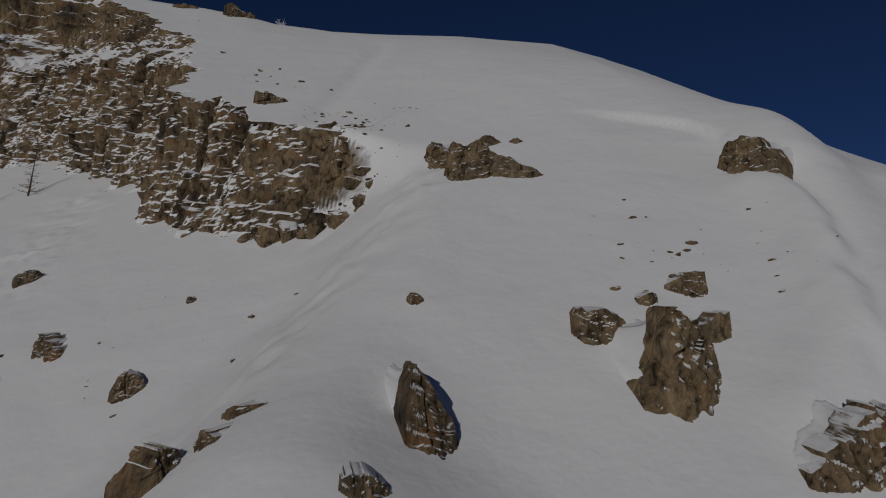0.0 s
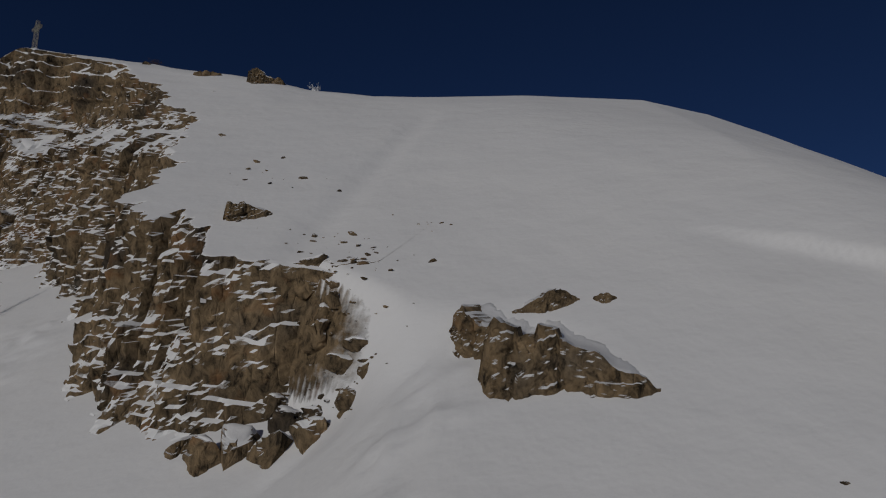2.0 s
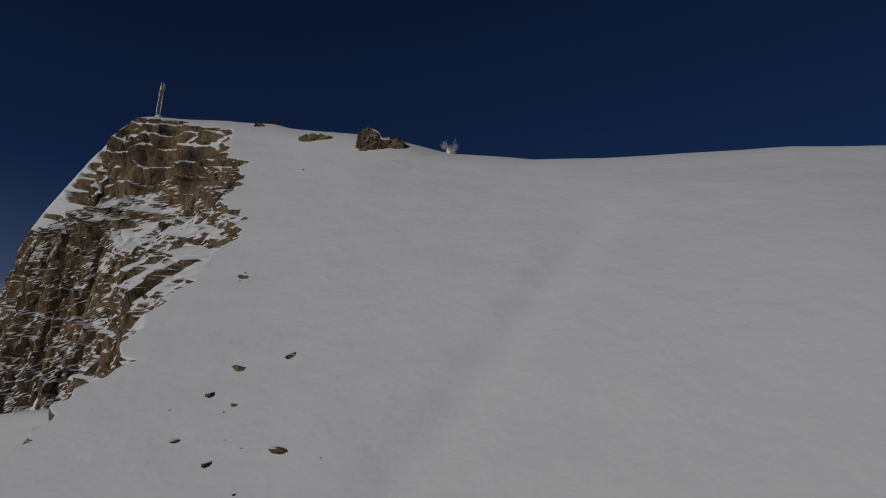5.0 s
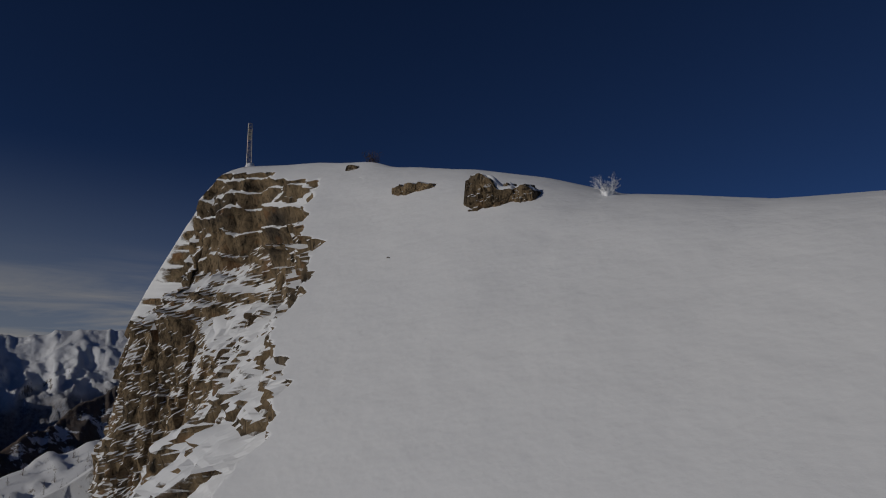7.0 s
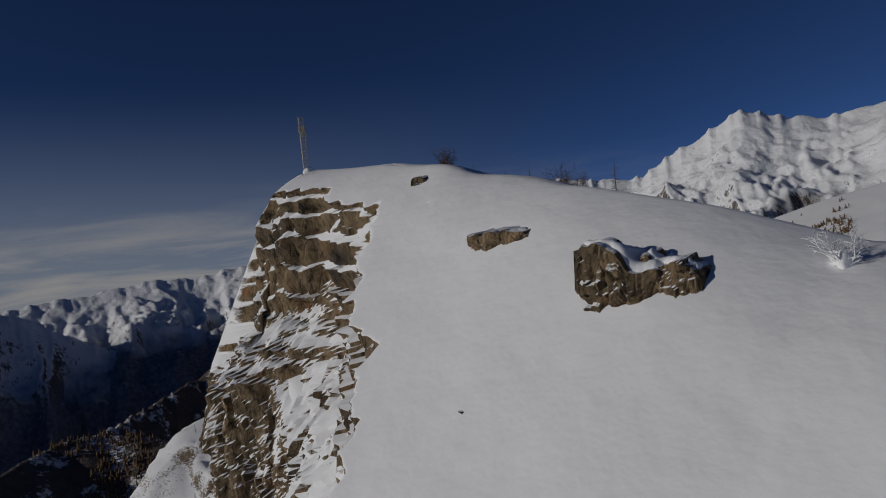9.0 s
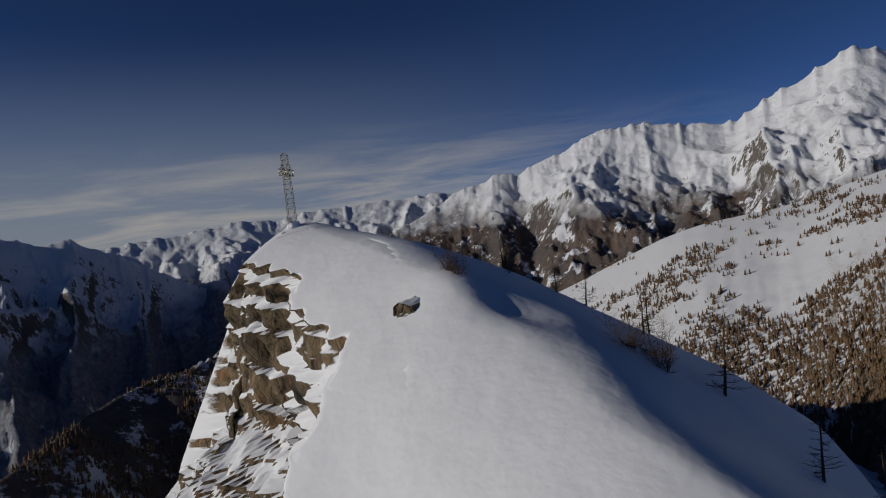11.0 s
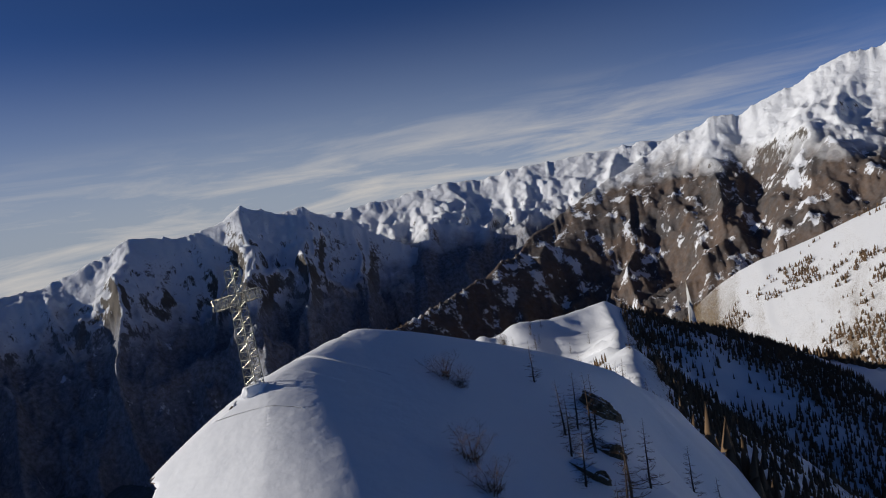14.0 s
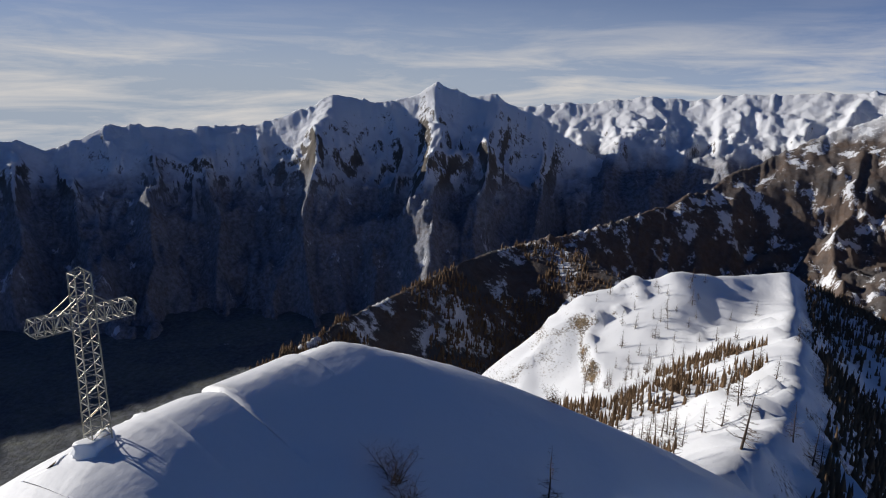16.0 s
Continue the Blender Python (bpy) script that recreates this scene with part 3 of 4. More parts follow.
def outcrop(label, place, width, facing, tall, shape, seed, layers=0.9, lean=0.1, dip=0.25, snow=0.3, group=""):
    """A block of gneiss that stands out of the slope: a broken face, and a rounded snow cap that runs back into the snow.
    shape: heights along the face, from 0 to 1; facing: turn of the face's line."""
    a = radians(facing)
    tx, ty, ox, oy = math.cos(a), math.sin(a), math.sin(a), -math.cos(a)
    step_u = max(0.07, min(0.2, width / 40))
    u = np.arange(-width / 2, width / 2 + step_u, step_u)
    o = seed * 7.31
    rough = 0.75 + 0.4 * value(u / (1.5 * layers) + o, 0.5 + o) + 0.22 * (value(np.floor(u / layers + 0.7 * value(u * 2, o)) + o, 1.5) - 0.5)
    h = tall * np.interp(u / width, np.linspace(-0.5, 0.5, len(shape)), shape) * rough
    h = np.clip(h * np.clip((0.5 - np.abs(u) / width) / 0.05, 0, 1), 0.02, None)
    bow = -0.10 * width * (2 * u / width) ** 2 + 0.12 * width * (value(u / (0.35 * width) + o, 2.0) - 0.5)
    fx, fy = place[0] + tx * u + ox * bow, place[1] + ty * u + oy * bow
    g = summit(fx, fy)[0]
    rows = max(8, int((tall + 0.8) / step_u))
    v = np.linspace(0, 1, rows)[:, None]
    U, V = np.broadcast_to(u, (rows, len(u))), v * (h + 0.9)[None, :] - 0.9
    warp = V + dip * U + 0.9 * layers * fbm(U / (2.5 * layers) + o, V / (2.5 * layers), o, 3)
    bed = np.floor(warp / layers)
    slab = value(bed * 3.7 + o, np.floor(U / (2.3 * layers) + 2.1 * value(bed * 5.1, 0.5)) * 1.9) - 0.5
    thin = value(np.floor(warp / (0.3 * layers)) * 2.3 + o, np.floor(U / (0.9 * layers)) * 4.1) - 0.5
    crack = np.exp(-((U + 0.5 * layers * fbm(U / layers, V / (2 * layers), 3.0, 3) - 2.9 * layers * np.round(U / (2.9 * layers))) / (0.12 * layers)) ** 2)
    thick = np.clip(h / tall, 0.15, 1)[None, :]
    out = 0.5 * thick + thick * layers * (0.75 * slab + 0.22 * thin - 0.4 * crack) + 0.3 * layers * fbm(U / (0.5 * layers) + o, V / (0.5 * layers), 2.0, 3) + (lean - 0.42) * np.clip(V, 0, None)
    X, Y, Zz = fx + ox * out, fy + oy * out, g + V
    back = np.array([0.25, 0.6, 1.2, 2.0])[:, None]
    X, Y = np.vstack([X, X[-1] - ox * back]), np.vstack([Y, Y[-1] - oy * back])
    Zz = np.vstack([Zz, Zz[-1] + 0.12 * back + 0.1 * fbm(U[:4] * 2 + o, back * 2, 1.0, 2)])
    base = new("rock_outcrop")
    base.matrix_basis = pose(place[0], place[1], float(summit(np.array([place[0]]), np.array([place[1]]))[0][0]))
    origin = base.location
    face = sheet("rock_face", X - origin.x, Y - origin.y, Zz - origin.z, OUTCROP, False)
    deep = np.linspace(0, 1, 22)[:, None] ** 1.4 * (1.5 * tall + 0.8)
    start = 0.12 + 0.7 * thick[0] * value(u / (0.8 * layers) + o, 7.5)
    cx, cy = X[rows - 1] - ox * (deep + start), Y[rows - 1] - oy * (deep + start)
    rise = np.minimum(1, h / 0.5) * snow * (0.6 + 0.8 * value(u / 1.3 + o, 4.5))
    soften = np.hanning(max(3, int(0.22 * width / step_u)) + 2)[1:-1]
    brink = np.convolve(np.pad(h, len(soften) // 2, "edge"), soften / soften.sum(), "valid")[:len(u)]
    land = summit(cx, cy)[0]
    gone = np.clip(deep / (1.1 * tall + 0.4), 0, 1)
    lie = (g + np.minimum(brink, h + 0.05) - 0.15 + rise * (1 - np.exp(-deep / 0.3)) + 0.34 * deep) * (1 - gone) + (land - 0.12) * gone
    lie = lie - 0.6 * (1 - np.clip((0.5 - np.abs(u) / width) / 0.15, 0, 1)) ** 2
    lie = lie + 0.25 * snow * fbm(cx / 1.4, cy / 1.4, o, 3)
    top = np.where(land > lie, land - 0.3, lie)
    cap = sheet("snow_cap", cx - origin.x, cy - origin.y, top - origin.z, SNOW)
    under(face, base)
    under(cap, base)
    return tagged(base, label, "rock", group)


outcrop("layered brown gneiss outcrop breaking out of the snow slope", (118.6, -94.6), 11.5, -11, 5.2, (0.5, 1, 1, 0.95, 0.8, 0.65, 0.5, 0.45, 0.3, 0.25, 0.05), 3, 1.1, 0.12, -0.22)
outcrop("dark slab of gneiss at the upper edge of an outcrop", (112.9, -89.7), 5.8, -40, 3.4, (0.3, 0.9, 1, 0.8, 0.7, 0.5), 5, 0.9, 0.1, -0.3)
outcrop("thin dark rock edges showing through the snow", (118.5, -86.6), 5.4, 8, 1.4, (0.1, 0.25, 0.5, 1, 0.9, 0.6, 0.1), 8, 0.4, 0.2, 0.3)
outcrop("flat dark rock edge above the outcrop", (123.0, -86.1), 1.8, -10, 0.5, (0.2, 1, 0.8, 0.2), 11, 0.25, 0.2)
outcrop("dark grey rock below a broken snow cornice", (146.2, -99.2), 7.6, -52, 3.9, (0.4, 0.9, 1, 1, 0.9, 0.7, 0.3), 9, 0.9, 0.15, -0.4, 0.5)
outcrop("dark rock hung with icicles above a snow field", (122.9, -119.2), 4.2, -7, 2.6, (0.5, 0.8, 0.9, 1, 0.9, 0.2), 15, 0.6)
outcrop("overhanging brown slab with snow on its back", (128.6, -119.5), 8.2, 5, 1.7, (0.1, 0.4, 0.6, 0.7, 0.8, 1, 0.9), 12, 0.5, 0.5, 0.1)
outcrop("tall brown rock under an overhanging slab", (126.9, -124.4), 6.6, 20, 5.6, (0.2, 0.5, 0.8, 1, 1, 1, 0.7, 0.2), 14, 1.2, 0.2, -0.5)
outcrop("small dark rock half buried in snow", (131.4, -114.6), 3.4, -9, 1.7, (0.1, 0.6, 0.9, 1, 0.9), 16, 0.45, 0.2)
outcrop("small dark rock half buried in snow", (127.9, -115.5), 1.8, 14, 0.9, (0.3, 0.8, 1, 0.3), 17, 0.3)
outcrop("upright brown rock rib above a snow hollow", (110.5, -128.8), 3.2, 18, 4.6, (0.25, 0.7, 1, 0.8, 0.5, 0.3), 18, 1.0, -0.1)
outcrop("brown rock step at the foot of a snow rib", (136.2, -127.4), 2.4, -12, 1.4, (0.6, 1, 0.8, 1), 19, 0.5)
outcrop("brown rock step at the foot of a snow rib", (133.2, -130.0), 5.6, 8, 3.0, (0.2, 0.6, 0.8, 1, 1), 20, 0.9)
outcrop("rusty brown rock with a thick snow cap on the brow", (64.8, -13.2), 6.0, 7, 3.2, (0.8, 1, 1, 0.9, 0.6, 0.3), 21, 0.7, 0.3, -0.15, 0.9)
outcrop("low rusty rock step under hanging snow on the brow", (67.7, -11.9), 4.2, 5, 1.7, (0.8, 1, 0.7, 0.9, 0.4), 22, 0.5, 0.1, -0.2, 0.7)
outcrop("flat dark rock lip under a snow cornice", (51.0, -10.0), 6.6, -1, 1.1, (0.6, 0.9, 1, 0.8, 0.7, 0.3), 24, 0.35, 0.3, 0.1, 0.5)
outcrop("low dark rock on the summit brow", (30.4, -3.2), 5.2, 12, 1.2, (0.2, 0.7, 1, 0.8, 0.3), 27, 0.4, 0.2)
outcrop("brown fin of rock on the edge of the slope", (43.6, -18.8), 2.2, -20, 2.0, (0.3, 1, 0.8, 0.3), 30, 0.6)
outcrop("triangular brown rock on the cliff's edge", (60.0, -39.6), 3.4, 2, 3.0, (1, 0.8, 0.6, 0.4, 0.15), 33, 0.7)
outcrop("tilted slab of rusty gneiss at the cliff top", (88.0, -71.6), 5.2, 14, 2.3, (0.9, 1, 0.9, 0.7, 0.4, 0.1), 36, 0.8, 0.1, -0.4)
outcrop("dark rock on the edge of the shaded north slope", (-4.4, 27.4), 2.9, 108, 1.8, (0.3, 0.9, 1, 0.6, 0.2), 39, 0.5)
outcrop("dark rock on the edge of the shaded north slope", (3.8, 24.0), 2.3, 131, 1.1, (0.3, 1, 0.7, 0.2), 42, 0.35)
outcrop("dark rock on the edge of the shaded north slope", (9.3, 20.3), 1.6, 114, 0.9, (0.3, 1, 0.8, 0.2), 45, 0.35)
for n, (x, y, a, b) in enumerate([(93.5, -84.2, 2.8, 2.4), (97.0, -85.6, 2.6, 2.0), (100.2, -86.4, 2.2, 1.3), (102.8, -86.0, 1.8, 0.9), (96.2, -82.2, 2.2, 1.3), (99.6, -83.4, 1.6, 0.8), (94.5, -80.0, 2.2, 1.2), (90.8, -84.6, 2.4, 2.6), (97.7, -79.1, 1.6, 0.8), (100.4, -81.5, 1.5, 0.8), (103.0, -84.1, 1.6, 0.9), (99.4, -81.3, 1.9, 1.1), (97.0, -79.2, 1.6, 1.2), (101.6, -83.7, 1.8, 0.9), (104.0, -85.8, 1.2, 0.6), (98.4, -81.0, 2.0, 1.5), (100.0, -80.7, 1.0, 0.4)]):
    rock("rock_outcrop", "broken brown gneiss at the foot of the buttress", (x, y), (a, 0.7 * a, b), 50 + n, -30 + 23 * (n % 3), 6, layers=0.8, group="rocks at the buttress foot", sink=-0.35 * b)
for n, (x, y, w, t, f) in enumerate([(72.3, -99.3, 2.6, 2.0, -19), (74.0, -100.5, 1.7, 1.2, -13), (84.7, -108.0, 2.9, 1.9, 18), (60.8, -83.1, 3.2, 2.2, 40), (97.8, -127.4, 1.6, 0.8, -40), (98.9, -124.7, 3.6, 0.5, -30), (109.6, -115.1, 1.4, 0.6, 0), (85.2, -94.7, 1.1, 0.6, 0), (95.7, -128.2, 3.2, 1.5, 60), (107.2, -133.9, 2.4, 1.0, 11), (87.9, -82.2, 3.0, 1.0, 14)]):
    outcrop("small brown rock half sunk in the snow", (x, y), w, f, t, (0.3, 0.9, 1, 0.7, 0.2), 70 + n, 0.25 + 0.2 * t, 0.1, 0.3, 0.2, "rocks on the lower snow")
stones = [rock("stone", "small dark stone poking out of the snow", (0, 0, -400), (0.95, 0.42, 0.32), 90 + n, 0, 0, BOULDER, 2, 0.25, "stones on the snow") for n in range(3)]
rng = random.Random(4)
spots = []
for x0, y0, spread, count in ((90, -62, 4, 7), (84, -58, 3, 8), (97, -76, 3.5, 30), (108, -73, 2.2, 9), (70, -46, 2.2, 9), (130, -110, 5, 16), (101, -78.5, 3.2, 30), (98, -79, 1.6, 9), (100, -82, 1.6, 9), (103, -84, 1.6, 9), (99, -81, 1.6, 9), (97, -79, 1.6, 9), (102, -84, 1.6, 9), (104, -86, 1.6, 9), (47, -24, 4, 14), (75, -102, 9, 16), (136, -108, 6, 20), (56, -34, 4, 12)):
    for _ in range(count):
        spots.append((x0 + rng.gauss(0, spread), y0 + rng.gauss(0, spread * 0.6)))
for n, (x, y) in enumerate(spots):
    m = pose(x, y, height(x, y) - 0.02, rng.uniform(-20, 20), rng.uniform(-20, 20), rng.uniform(0, 360)) @ Matrix.Scale(0.18 + 0.8 * rng.random() ** 3, 4)
    if n < 3:
        stones[n].matrix_basis = m
    else:
        c = copy_thing(stones[n % 3], m)
        c.matrix_basis = m

# ---- the summit cross: a galvanised lattice mast with arms ----
m = Nodes("galvanised_steel")
m.bump(m.noise(6.0, 4), 0.1, 0.02)
STEEL = m.finish(m.mix(m.ramp(m.noise(2.5, 4), [(0.4, 0.0), (0.65, 1.0)]), (0.46, 0.44, 0.36), (0.30, 0.27, 0.2)), 0.42, 0.5, 0.75)


def bar_mesh(sides=6):
    verts, faces = [], []
    for z in (0, 1):
        for k in range(sides):
            a = 2 * math.pi * k / sides
            verts.append((math.cos(a), math.sin(a), z))
    for k in range(sides):
        faces.append((k, (k + 1) % sides, sides + (k + 1) % sides, sides + k))
    faces += [tuple(range(sides))[::-1], tuple(range(sides, 2 * sides))]
    return raw_mesh("bar", verts, faces, STEEL)


BAR = bar_mesh()


def bar(name, a, b, radius, parent):
    a, b = Vector(a), Vector(b)
    ob = under(new(name, BAR), parent)
    turn = (b - a).to_track_quat("Z", "Y")
    ob.matrix_basis = Matrix.LocRotScale(a, turn, (radius, radius, (b - a).length))
    return ob


def lattice(parent, centres, halves, ax, ay, leg, brace):
    """A four-legged lattice through centres with half widths; ax, ay: directions of its sides."""
    ring = [[Vector(c) + h * (sx * ax + sy * ay) for sx, sy in ((-1, -1), (1, -1), (1, 1), (-1, 1))] for c, h in zip(centres, halves)]
    for k in range(4):
        bar("leg", ring[0][k], ring[-1][k], leg, parent)
    for n, (lo, hi) in enumerate(zip(ring[:-1], ring[1:])):
        for k in range(4):
            bar("strut", hi[k], hi[(k + 1) % 4], brace, parent)
            a, b = (k, (k + 1) % 4) if n % 2 else ((k + 1) % 4, k)
            bar("brace", lo[a], hi[b], brace, parent)


cross = new("summit_cross")
cross.matrix_basis = pose(0, 0, 0, 0, 0, -31.5)
tagged(cross, "tall galvanised steel lattice cross on the snowy summit", "cross")
X, Y, Z = Vector((1, 0, 0)), Vector((0, 1, 0)), Vector((0, 0, 1))
heights = [-0.7 + 8.5 * n / 15 for n in range(16)]
lattice(cross, [(0, 0, h) for h in heights], [0.44 - 0.012 * h for h in heights], X, Y, 0.035, 0.022)
for side in (-1, 1):
    lattice(cross, [(side * (0.40 + 1.75 * n / 5), 0, 5.75) for n in range(6)], [0.36] * 6, Y, Z, 0.033, 0.021)
    end = side * 2.15
    for q in ((0.36, 0.36), (-0.36, 0.36), (0.36, -0.36), (-0.36, -0.36)):
        bar("end_bar", (end, q[0], 5.75 + q[1]), (end + side * 0.28, 0, 5.75), 0.022, cross)
    for y in (-0.36, 0.36):
        bar("corner_stay", (side * 0.38, y, 6.75), (side * 1.25, y, 6.1), 0.026, cross)
for k in range(4):
    a = math.pi / 4 + k * math.pi / 2
    bar("tip_bar", (0.48 * math.cos(a), 0.48 * math.sin(a), 7.8), (0, 0, 8.1), 0.022, cross)
mound = rock_mesh(71, (1.3, 1.2, 0.8), 3, 0.9)
mound.materials.append(SNOW)
mound.polygons.foreach_set("use_smooth", np.full(len(mound.polygons), True))
drift = new("snow_mound", mound)
drift.matrix_basis = pose(0.1, 0.1, -0.45)
tagged(drift, "lump of wind-packed snow round the foot of the cross", "snow mound")

# ---- bare larches and shrubs ----
m = Nodes("larch_bark")
BARK = m.finish(m.mix(m.noise(5, 4), (0.055, 0.04, 0.03), (0.12, 0.085, 0.06)), 0.9, 0.15)
m = Nodes("larch_twigs")
TWIGS = m.finish(m.mix(m.noise(0.8, 3), (0.07, 0.045, 0.027), (0.15, 0.09, 0.048)), 0.9, 0.1)
m = Nodes("rime_twigs")
RIME = m.finish(m.mix(m.noise(3, 4), (0.62, 0.63, 0.66), (0.85, 0.85, 0.86)), 0.7, 0.2)


class Sticks:
    """Thin tapered three-sided sticks gathered into one mesh."""

    def __init__(self):
        self.v, self.f = [], []

    def add(self, a, b, ra, rb, sides=3):
        a, b = Vector(a), Vector(b)
        d = (b - a).normalized()
        u = d.orthogonal().normalized()
        w = d.cross(u)
        base = len(self.v)
        for p, r in ((a, ra), (b, rb)):
            for k in range(sides):
                t = 2 * math.pi * k / sides
                self.v.append(tuple(p + r * (math.cos(t) * u + math.sin(t) * w)))
        for k in range(sides):
            self.f.append((base + k, base + (k + 1) % sides, base + sides + (k + 1) % sides, base + sides + k))

    def tube(self, points, radii, sides):
        base = len(self.v)
        for p, r in zip(points, radii):
            for k in range(sides):
                t = 2 * math.pi * k / sides
                self.v.append((p.x + r * math.cos(t), p.y + r * math.sin(t), p.z))
        for n in range(len(points) - 1):
            for k in range(sides):
                a, b = base + n * sides + k, base + n * sides + (k + 1) % sides
                self.f.append((a, b, b + sides, a + sides))


def larch(name, label, seed, tall, full=46, twig=TWIGS, snowy=False):
    rng = random.Random(seed)
    tree = new(name)
    trunk, crown = Sticks(), Sticks()
    p, bend = Vector((0, 0, -0.6)), Vector((rng.gauss(0, 0.03), rng.gauss(0, 0.03), 1))
    spine = [p.copy()]
    for n in range(8):
        p = p + (tall + 0.6) / 8 * (bend + Vector((rng.gauss(0, 0.03), rng.gauss(0, 0.03), 0)))
        spine.append(p.copy())
    r0 = 0.02 * tall
    trunk.tube(spine, [r0 * (1 - n / 8.3) for n in range(9)], 6)
    for n in range(full):
        u = 0.12 + 0.86 * (n + rng.random()) / full
        k = min(int(u * 8), 7)
        at = spine[k].lerp(spine[k + 1], u * 8 - k)
        a = rng.uniform(0, 2 * math.pi)
        reach = tall * 0.22 * (1.02 - u) ** 0.75 * rng.uniform(0.55, 1.2) + 0.15
        out = Vector((math.cos(a), math.sin(a), rng.uniform(-0.15, 0.25)))
        mid = at + out * reach * 0.55 + Vector((0, 0, -0.05 * reach))
        tip = at + out * reach + Vector((0, 0, 0.08 * reach))
        w = 0.006 * tall * (1.1 - u)
        crown.add(at, mid, w, w * 0.7)
        crown.add(mid, tip, w * 0.7, w * 0.25)
        for q in range(7):
            s = rng.uniform(0.2, 1.0)
            b = at.lerp(tip, s)
            d = Vector((out.x, out.y, 0)).cross(Vector((0, 0, 1))) * rng.choice((-1, 1)) * rng.uniform(0.5, 1) + out * 0.6 + Vector((0, 0, rng.uniform(-0.5, 0.35)))
            crown.add(b, b + d * reach * rng.uniform(0.18, 0.4), w * 0.45, w * 0.2)
    under(new("trunk", raw_mesh("trunk", trunk.v, trunk.f, BARK, True)), tree)
    under(new("crown", raw_mesh("crown", crown.v, crown.f, twig)), tree)
    return tagged(tree, label, "tree")


def shrub(name, label, seed, tall, stems=7, twig=TWIGS, thick=1.0):
    rng = random.Random(seed)
    bush = new(name)
    stem, crown = Sticks(), Sticks()
    for n in range(stems):
        a = 2 * math.pi * n / stems + rng.uniform(-0.4, 0.4)
        p, d = Vector((0.1 * math.cos(a), 0.1 * math.sin(a), -0.3)), Vector((0.45 * math.cos(a), 0.45 * math.sin(a), 1))
        w = 0.014 * tall * thick
        for k in range(5):
            q = p + d.normalized() * tall / 5 * rng.uniform(0.8, 1.15)
            stem.add(p, q, w, w * 0.75, 4)
            for j in range(5):
                e = Vector((rng.gauss(0, 1), rng.gauss(0, 1), rng.uniform(0.2, 1.2))).normalized()
                b = p.lerp(q, rng.random())
                t = b + e * tall * rng.uniform(0.12, 0.28)
                crown.add(b, t, w * 0.5, w * 0.25)
                for i in range(3):
                    g = (e + Vector((rng.gauss(0, 0.7), rng.gauss(0, 0.7), rng.gauss(0, 0.5)))).normalized()
                    crown.add(b.lerp(t, rng.uniform(0.4, 1)), t + g * tall * 0.1, w * 0.3, w * 0.15)
            p, w = q, w * 0.75
            d = d + Vector((rng.gauss(0, 0.25), rng.gauss(0, 0.25), 0.1))
    under(new("stem_clump", raw_mesh("stem_clump", stem.v, stem.f, BARK if twig is TWIGS else twig, True)), bush)
    under(new("crown", raw_mesh("crown", crown.v, crown.f, twig)), bush)
    return tagged(bush, label, "shrub")


larches = [larch("larch", "bare brown larch standing in snow", 20 + n, 7.0 + n, 44) for n in range(4)]
shrubs = [shrub("shrub", "leafless brown shrub in the shaded summit snow", 40 + n, 2.2) for n in range(3)]
used = set()


def plant(kinds, x, y, scale, group, rng):
    n = rng.randrange(len(kinds))
    m = pose(x, y, ground_any(x, y) - 0.1, rng.uniform(-3, 3), rng.uniform(-3, 3), rng.uniform(0, 360)) @ Matrix.Scale(scale, 4)
    first = kinds[n]
    if first.name not in used:
        used.add(first.name)
        first["group"] = group
        first.matrix_basis = m
        return first
    c = copy_thing(first, m)
    c.matrix_basis = m
    c["group"] = group
    return c


rng = random.Random(11)
for x, y, s in ((-3.4, 13.7, 1.1), (-2.2, 14.6, 0.9), (10.3, 12.1, 1.1), (13.8, 12.3, 1.0), (31.8, 2.5, 1.0), (30.5, 2.6, 1.1), (-19, 23.1, 0.7), (-20.7, 23.6, 0.5), (-23, 27, 0.6), (44.5, 6.8, 1.3), (45.5, 8.4, 1.3), (47, 7.0, 1.0)):
    plant(shrubs, x, y, s, "shrubs on the summit", rng)
for x, y, s in ((-7, 22, 0.55), (2.7, 20.7, 0.5), (10.7, 18.6, 0.6), (4.5, 22, 0.62), (-0.8, 24.5, 0.6), (6.5, 19.5, 0.5), (0.5, 22.5, 0.6), (12.5, 20.5, 0.6), (8, 24, 0.6), (15, 19, 0.5), (19, 17, 0.5), (24, 13, 0.5), (27, 16, 0.6),
                (33, 14, 0.6), (36, 18, 0.65), (40, 13, 0.6), (48, 11, 0.6), (52, 14, 0.7), (58, 9, 0.6)):
    plant(larches, x, y, s, "larches below the crest", rng)
for _ in range(45):
    plant(larches, rng.uniform(-20, 70), rng.uniform(38, 70), rng.uniform(0.6, 0.9), "larches on the shaded side", rng)
for _ in range(70):
    plant(larches, rng.uniform(-60, 90), rng.uniform(62, 150), rng.uniform(0.6, 1.0), "larches on the shaded side", rng)
for _ in range(190):
    t = rng.random()
    x = -110 - 330 * t + rng.gauss(0, 22)
    y = 40 + 105 * t + rng.gauss(0, 26)
    plant(larches, x, y, rng.uniform(0.9, 1.5), "larches on the sunny ridge", rng)
for x, y in ((38.0, -47.5), (31.0, -49.5)):
    plant(larches, x, y, 1.25 if x > 33 else 0.8, "larch under the cliff", rng)
pale = shrub("frosted_bush", "small bush plastered white with rime on the crest", 77, 2.3, 8, RIME, 2.6)
pale.matrix_basis = pose(75.2, -6.4, height(75.2, -6.4) - 0.1)
heap = new("snow_mound", rock_mesh(83, (0.75, 0.7, 1.25), 3, 0.5))
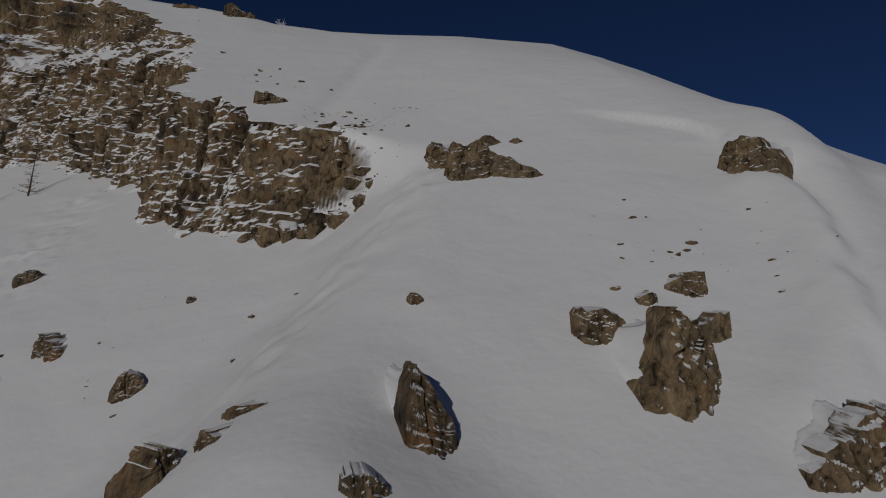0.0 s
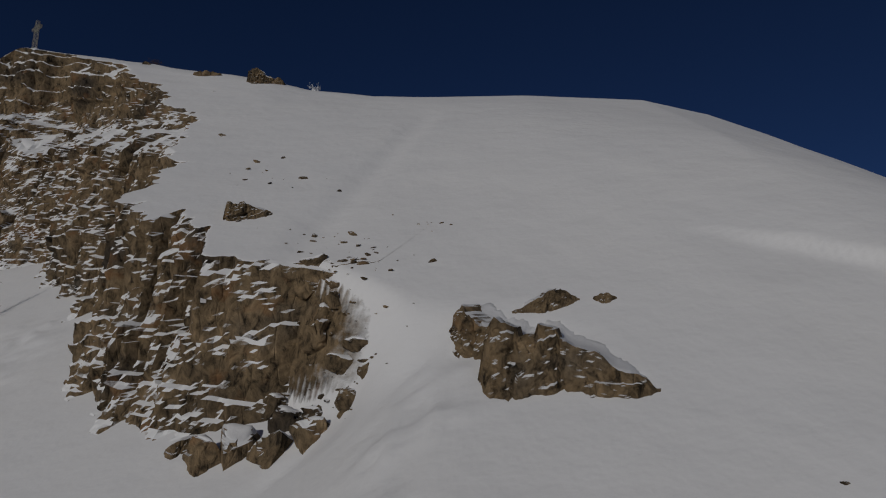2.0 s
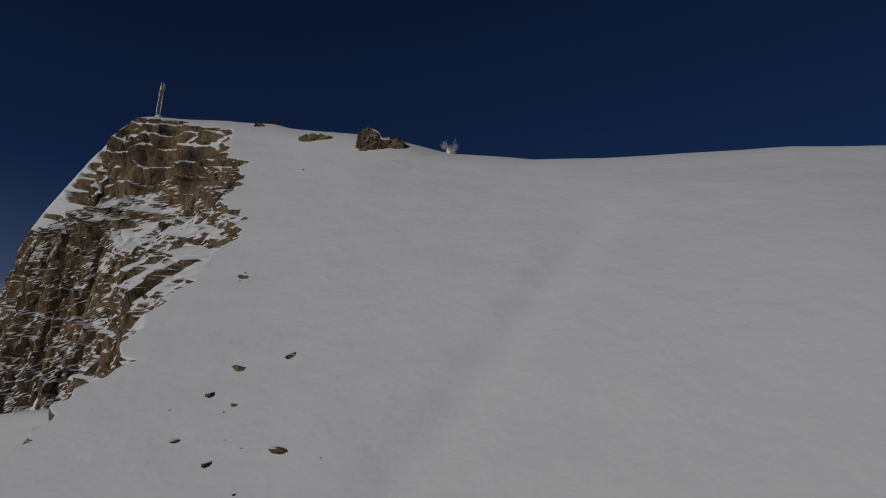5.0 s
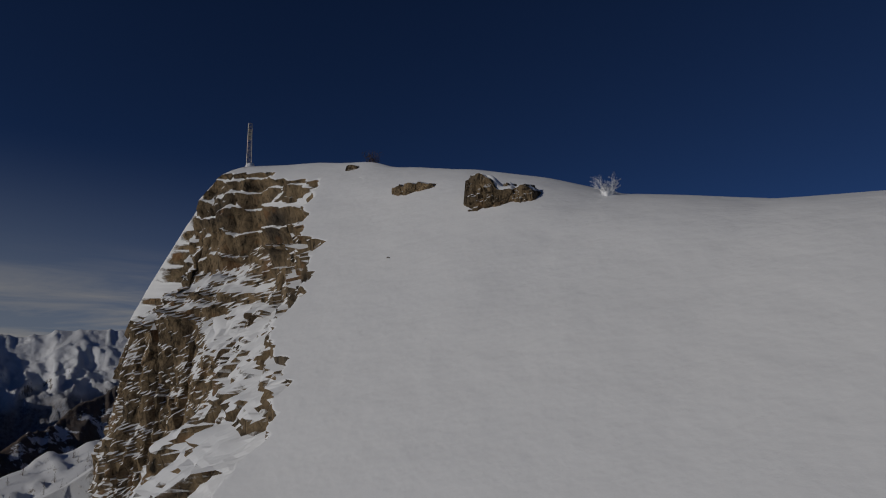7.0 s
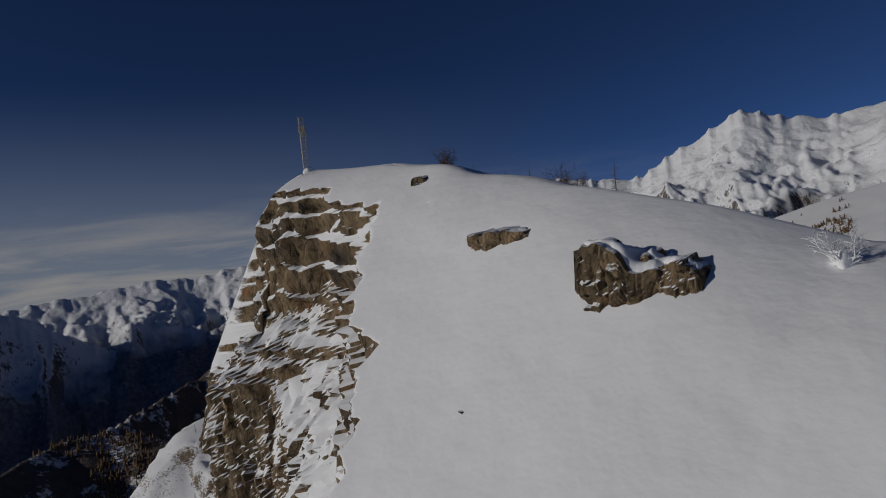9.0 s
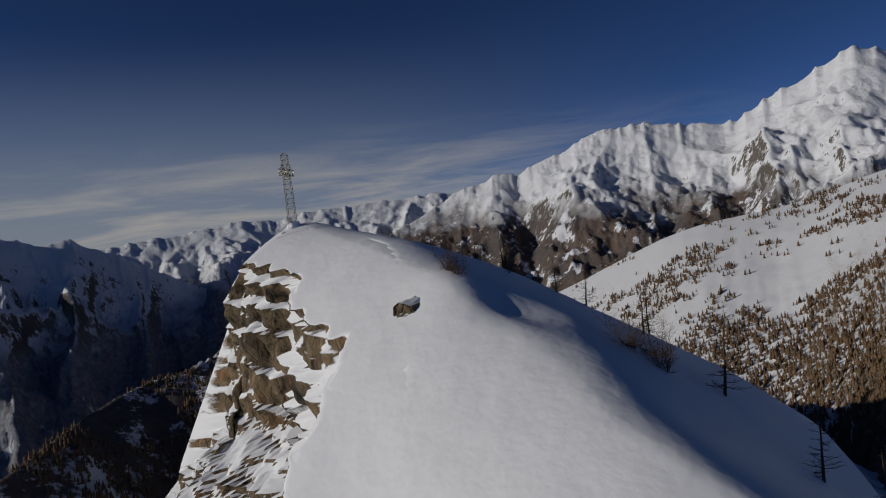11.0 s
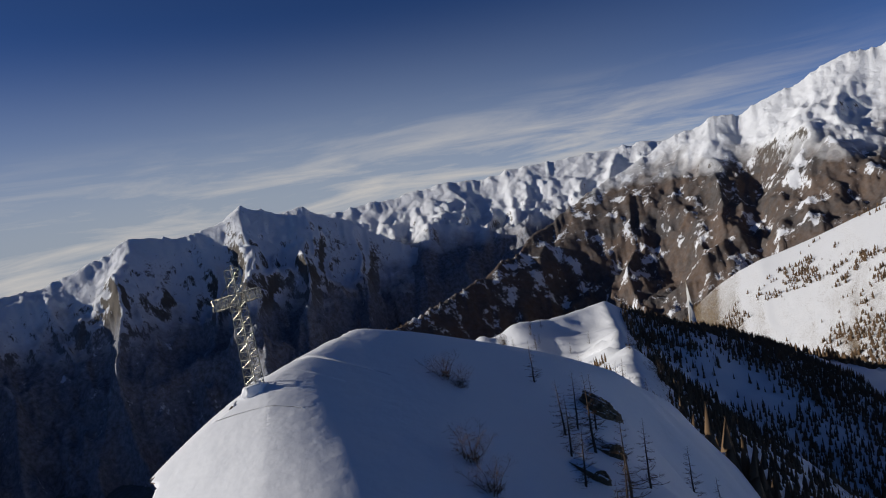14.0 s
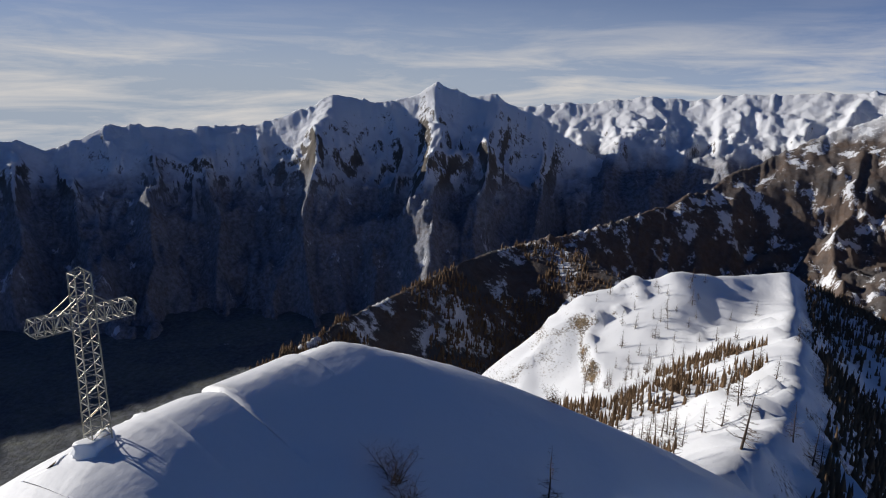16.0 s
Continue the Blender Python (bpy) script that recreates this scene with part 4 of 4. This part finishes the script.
heap.data.materials.append(SNOW)
heap.data.polygons.foreach_set("use_smooth", np.full(len(heap.data.polygons), True))
heap.matrix_basis = pose(75.2, -6.4, height(75.2, -6.4) + 0.1)
tagged(heap, "rounded drift of snow under a frosted bush", "snow mound")

# ---- woods on the farther slopes: small conifers and larches joined ----
m = Nodes("spruce_dark")
SPRUCE = m.finish(m.mix(m.noise(0.05, 3), (0.028, 0.026, 0.02), (0.06, 0.045, 0.03)), 0.9, 0.1)
m = Nodes("larch_brown")
LARCH = m.finish(m.mix(m.noise(0.03, 3), (0.11, 0.075, 0.048), (0.23, 0.145, 0.08)), 0.9, 0.1)


def wood(name, label, x, y, z, tall, wide, material, seed):
    """Many small trees as two ragged stacked cones each."""
    r = np.random.RandomState(seed)
    n = len(x)
    verts, faces = [], []
    sides = 5
    a0 = r.rand(n) * 6.28
    for tier, (lo, hi, w) in enumerate(((0.05, 0.65, 1.0), (0.4, 1.0, 0.62))):
        ring = []
        for k in range(sides):
            a = a0 + k * 2 * math.pi / sides + tier * 0.6
            rad = tall * wide * w * (0.7 + 0.6 * r.rand(n))
            ring.append(np.stack([x + rad * np.cos(a), y + rad * np.sin(a), z + tall * (lo + 0.1 * r.rand(n))], -1))
        tip = np.stack([x + 0.03 * tall * r.randn(n), y + 0.03 * tall * r.randn(n), z + tall * hi], -1)
        block = np.stack(ring + [tip], 1).reshape(-1, 3)
        start = sum(len(b) for b in verts)
        verts.append(block)
        first = start + np.arange(n) * (sides + 1)
        for k in range(sides):
            faces.append(np.stack([first + k, first + (k + 1) % sides, first + sides], -1))
    verts, faces = np.concatenate(verts), np.concatenate(faces)
    mesh = bpy.data.meshes.new(name)
    mesh.vertices.add(len(verts))
    mesh.vertices.foreach_set("co", verts.astype(np.float32).ravel())
    mesh.loops.add(faces.size)
    mesh.loops.foreach_set("vertex_index", faces.astype(np.int32).ravel())
    mesh.polygons.add(len(faces))
    mesh.polygons.foreach_set("loop_start", np.arange(0, faces.size, 3, dtype=np.int32))
    mesh.update()
    mesh.materials.append(material)
    return tagged(new(name, mesh), label, "forest", kind="stuff")


def on(crest, front, back, amp, az, r):
    x, y, z = tent_z(az, r, crest, front, back, amp, crest[0][2])
    return x, y, np.maximum(z, ridge_z(x, y)), z


r = np.random.RandomState(5)
a, d = r.uniform(60, 122, 26000), r.uniform(440, 1450, 26000)
x, y, z, own = on(HILL, 0.42, 0.9, 95, a, d)
keep = (0.7 * value(x / 130, y / 130, 2.0) + 0.3 * value(x / 30, y / 30, 4.0) > 0.46) & (z > -700) & (z <= own + 0.1)
wood("forest", "dark conifer wood on a hill above the valley", x[keep], y[keep], z[keep] - 1, r.uniform(5, 14, keep.sum()), 0.2, LARCH, 1)
a, d = r.uniform(18, 62, 30000), r.uniform(700, 2150, 30000)
x, y, z, own = on(FIELD, 0.2, 0.4, 30, a, d)
keep = (0.6 * value(x / 170, y / 170, 5.0) + 0.4 * value(x / 35, y / 35, 2.0) + 0.06 * r.randn(30000) > 0.71 - 0.5 * step(1500, 1000, d)) & (z > -700)
wood("forest", "brown larch wood scattered over a snowy pasture", x[keep], y[keep], z[keep] - 1, r.uniform(5, 15, keep.sum()), 0.24, LARCH, 2)
x, y = r.uniform(-480, 120, 34000), r.uniform(40, 420, 34000)
side, _ = along(RIDGE, x, y)
keep = (side < -10) & (0.7 * value(x / 60, y / 60, 8.0) + 0.3 * r.rand(34000) > 0.30) & (np.hypot(x - 30, y - 10) > 75)
x, y = x[keep], y[keep]
z = np.maximum(ridge_z(x, y), summit(x, y)[0])
wood("forest", "dark bare wood on the shaded side of the ridge", x, y, z - 1, r.uniform(3, 10, len(x)), 0.13, LARCH, 3)
x, y = -120 - 320 * r.rand(5000), 10 + 190 * r.rand(5000)
side, _ = along(RIDGE, x, y)
keep = (side > 12) & (side < 120) & (value(x / 45, y / 45, 6.0) > 0.58)
x, y = x[keep], y[keep]
wood("forest", "brown bare larches in clumps on the sunny ridge", x, y, ridge_z(x, y) - 1, r.uniform(4, 9, len(x)), 0.12, LARCH, 4)
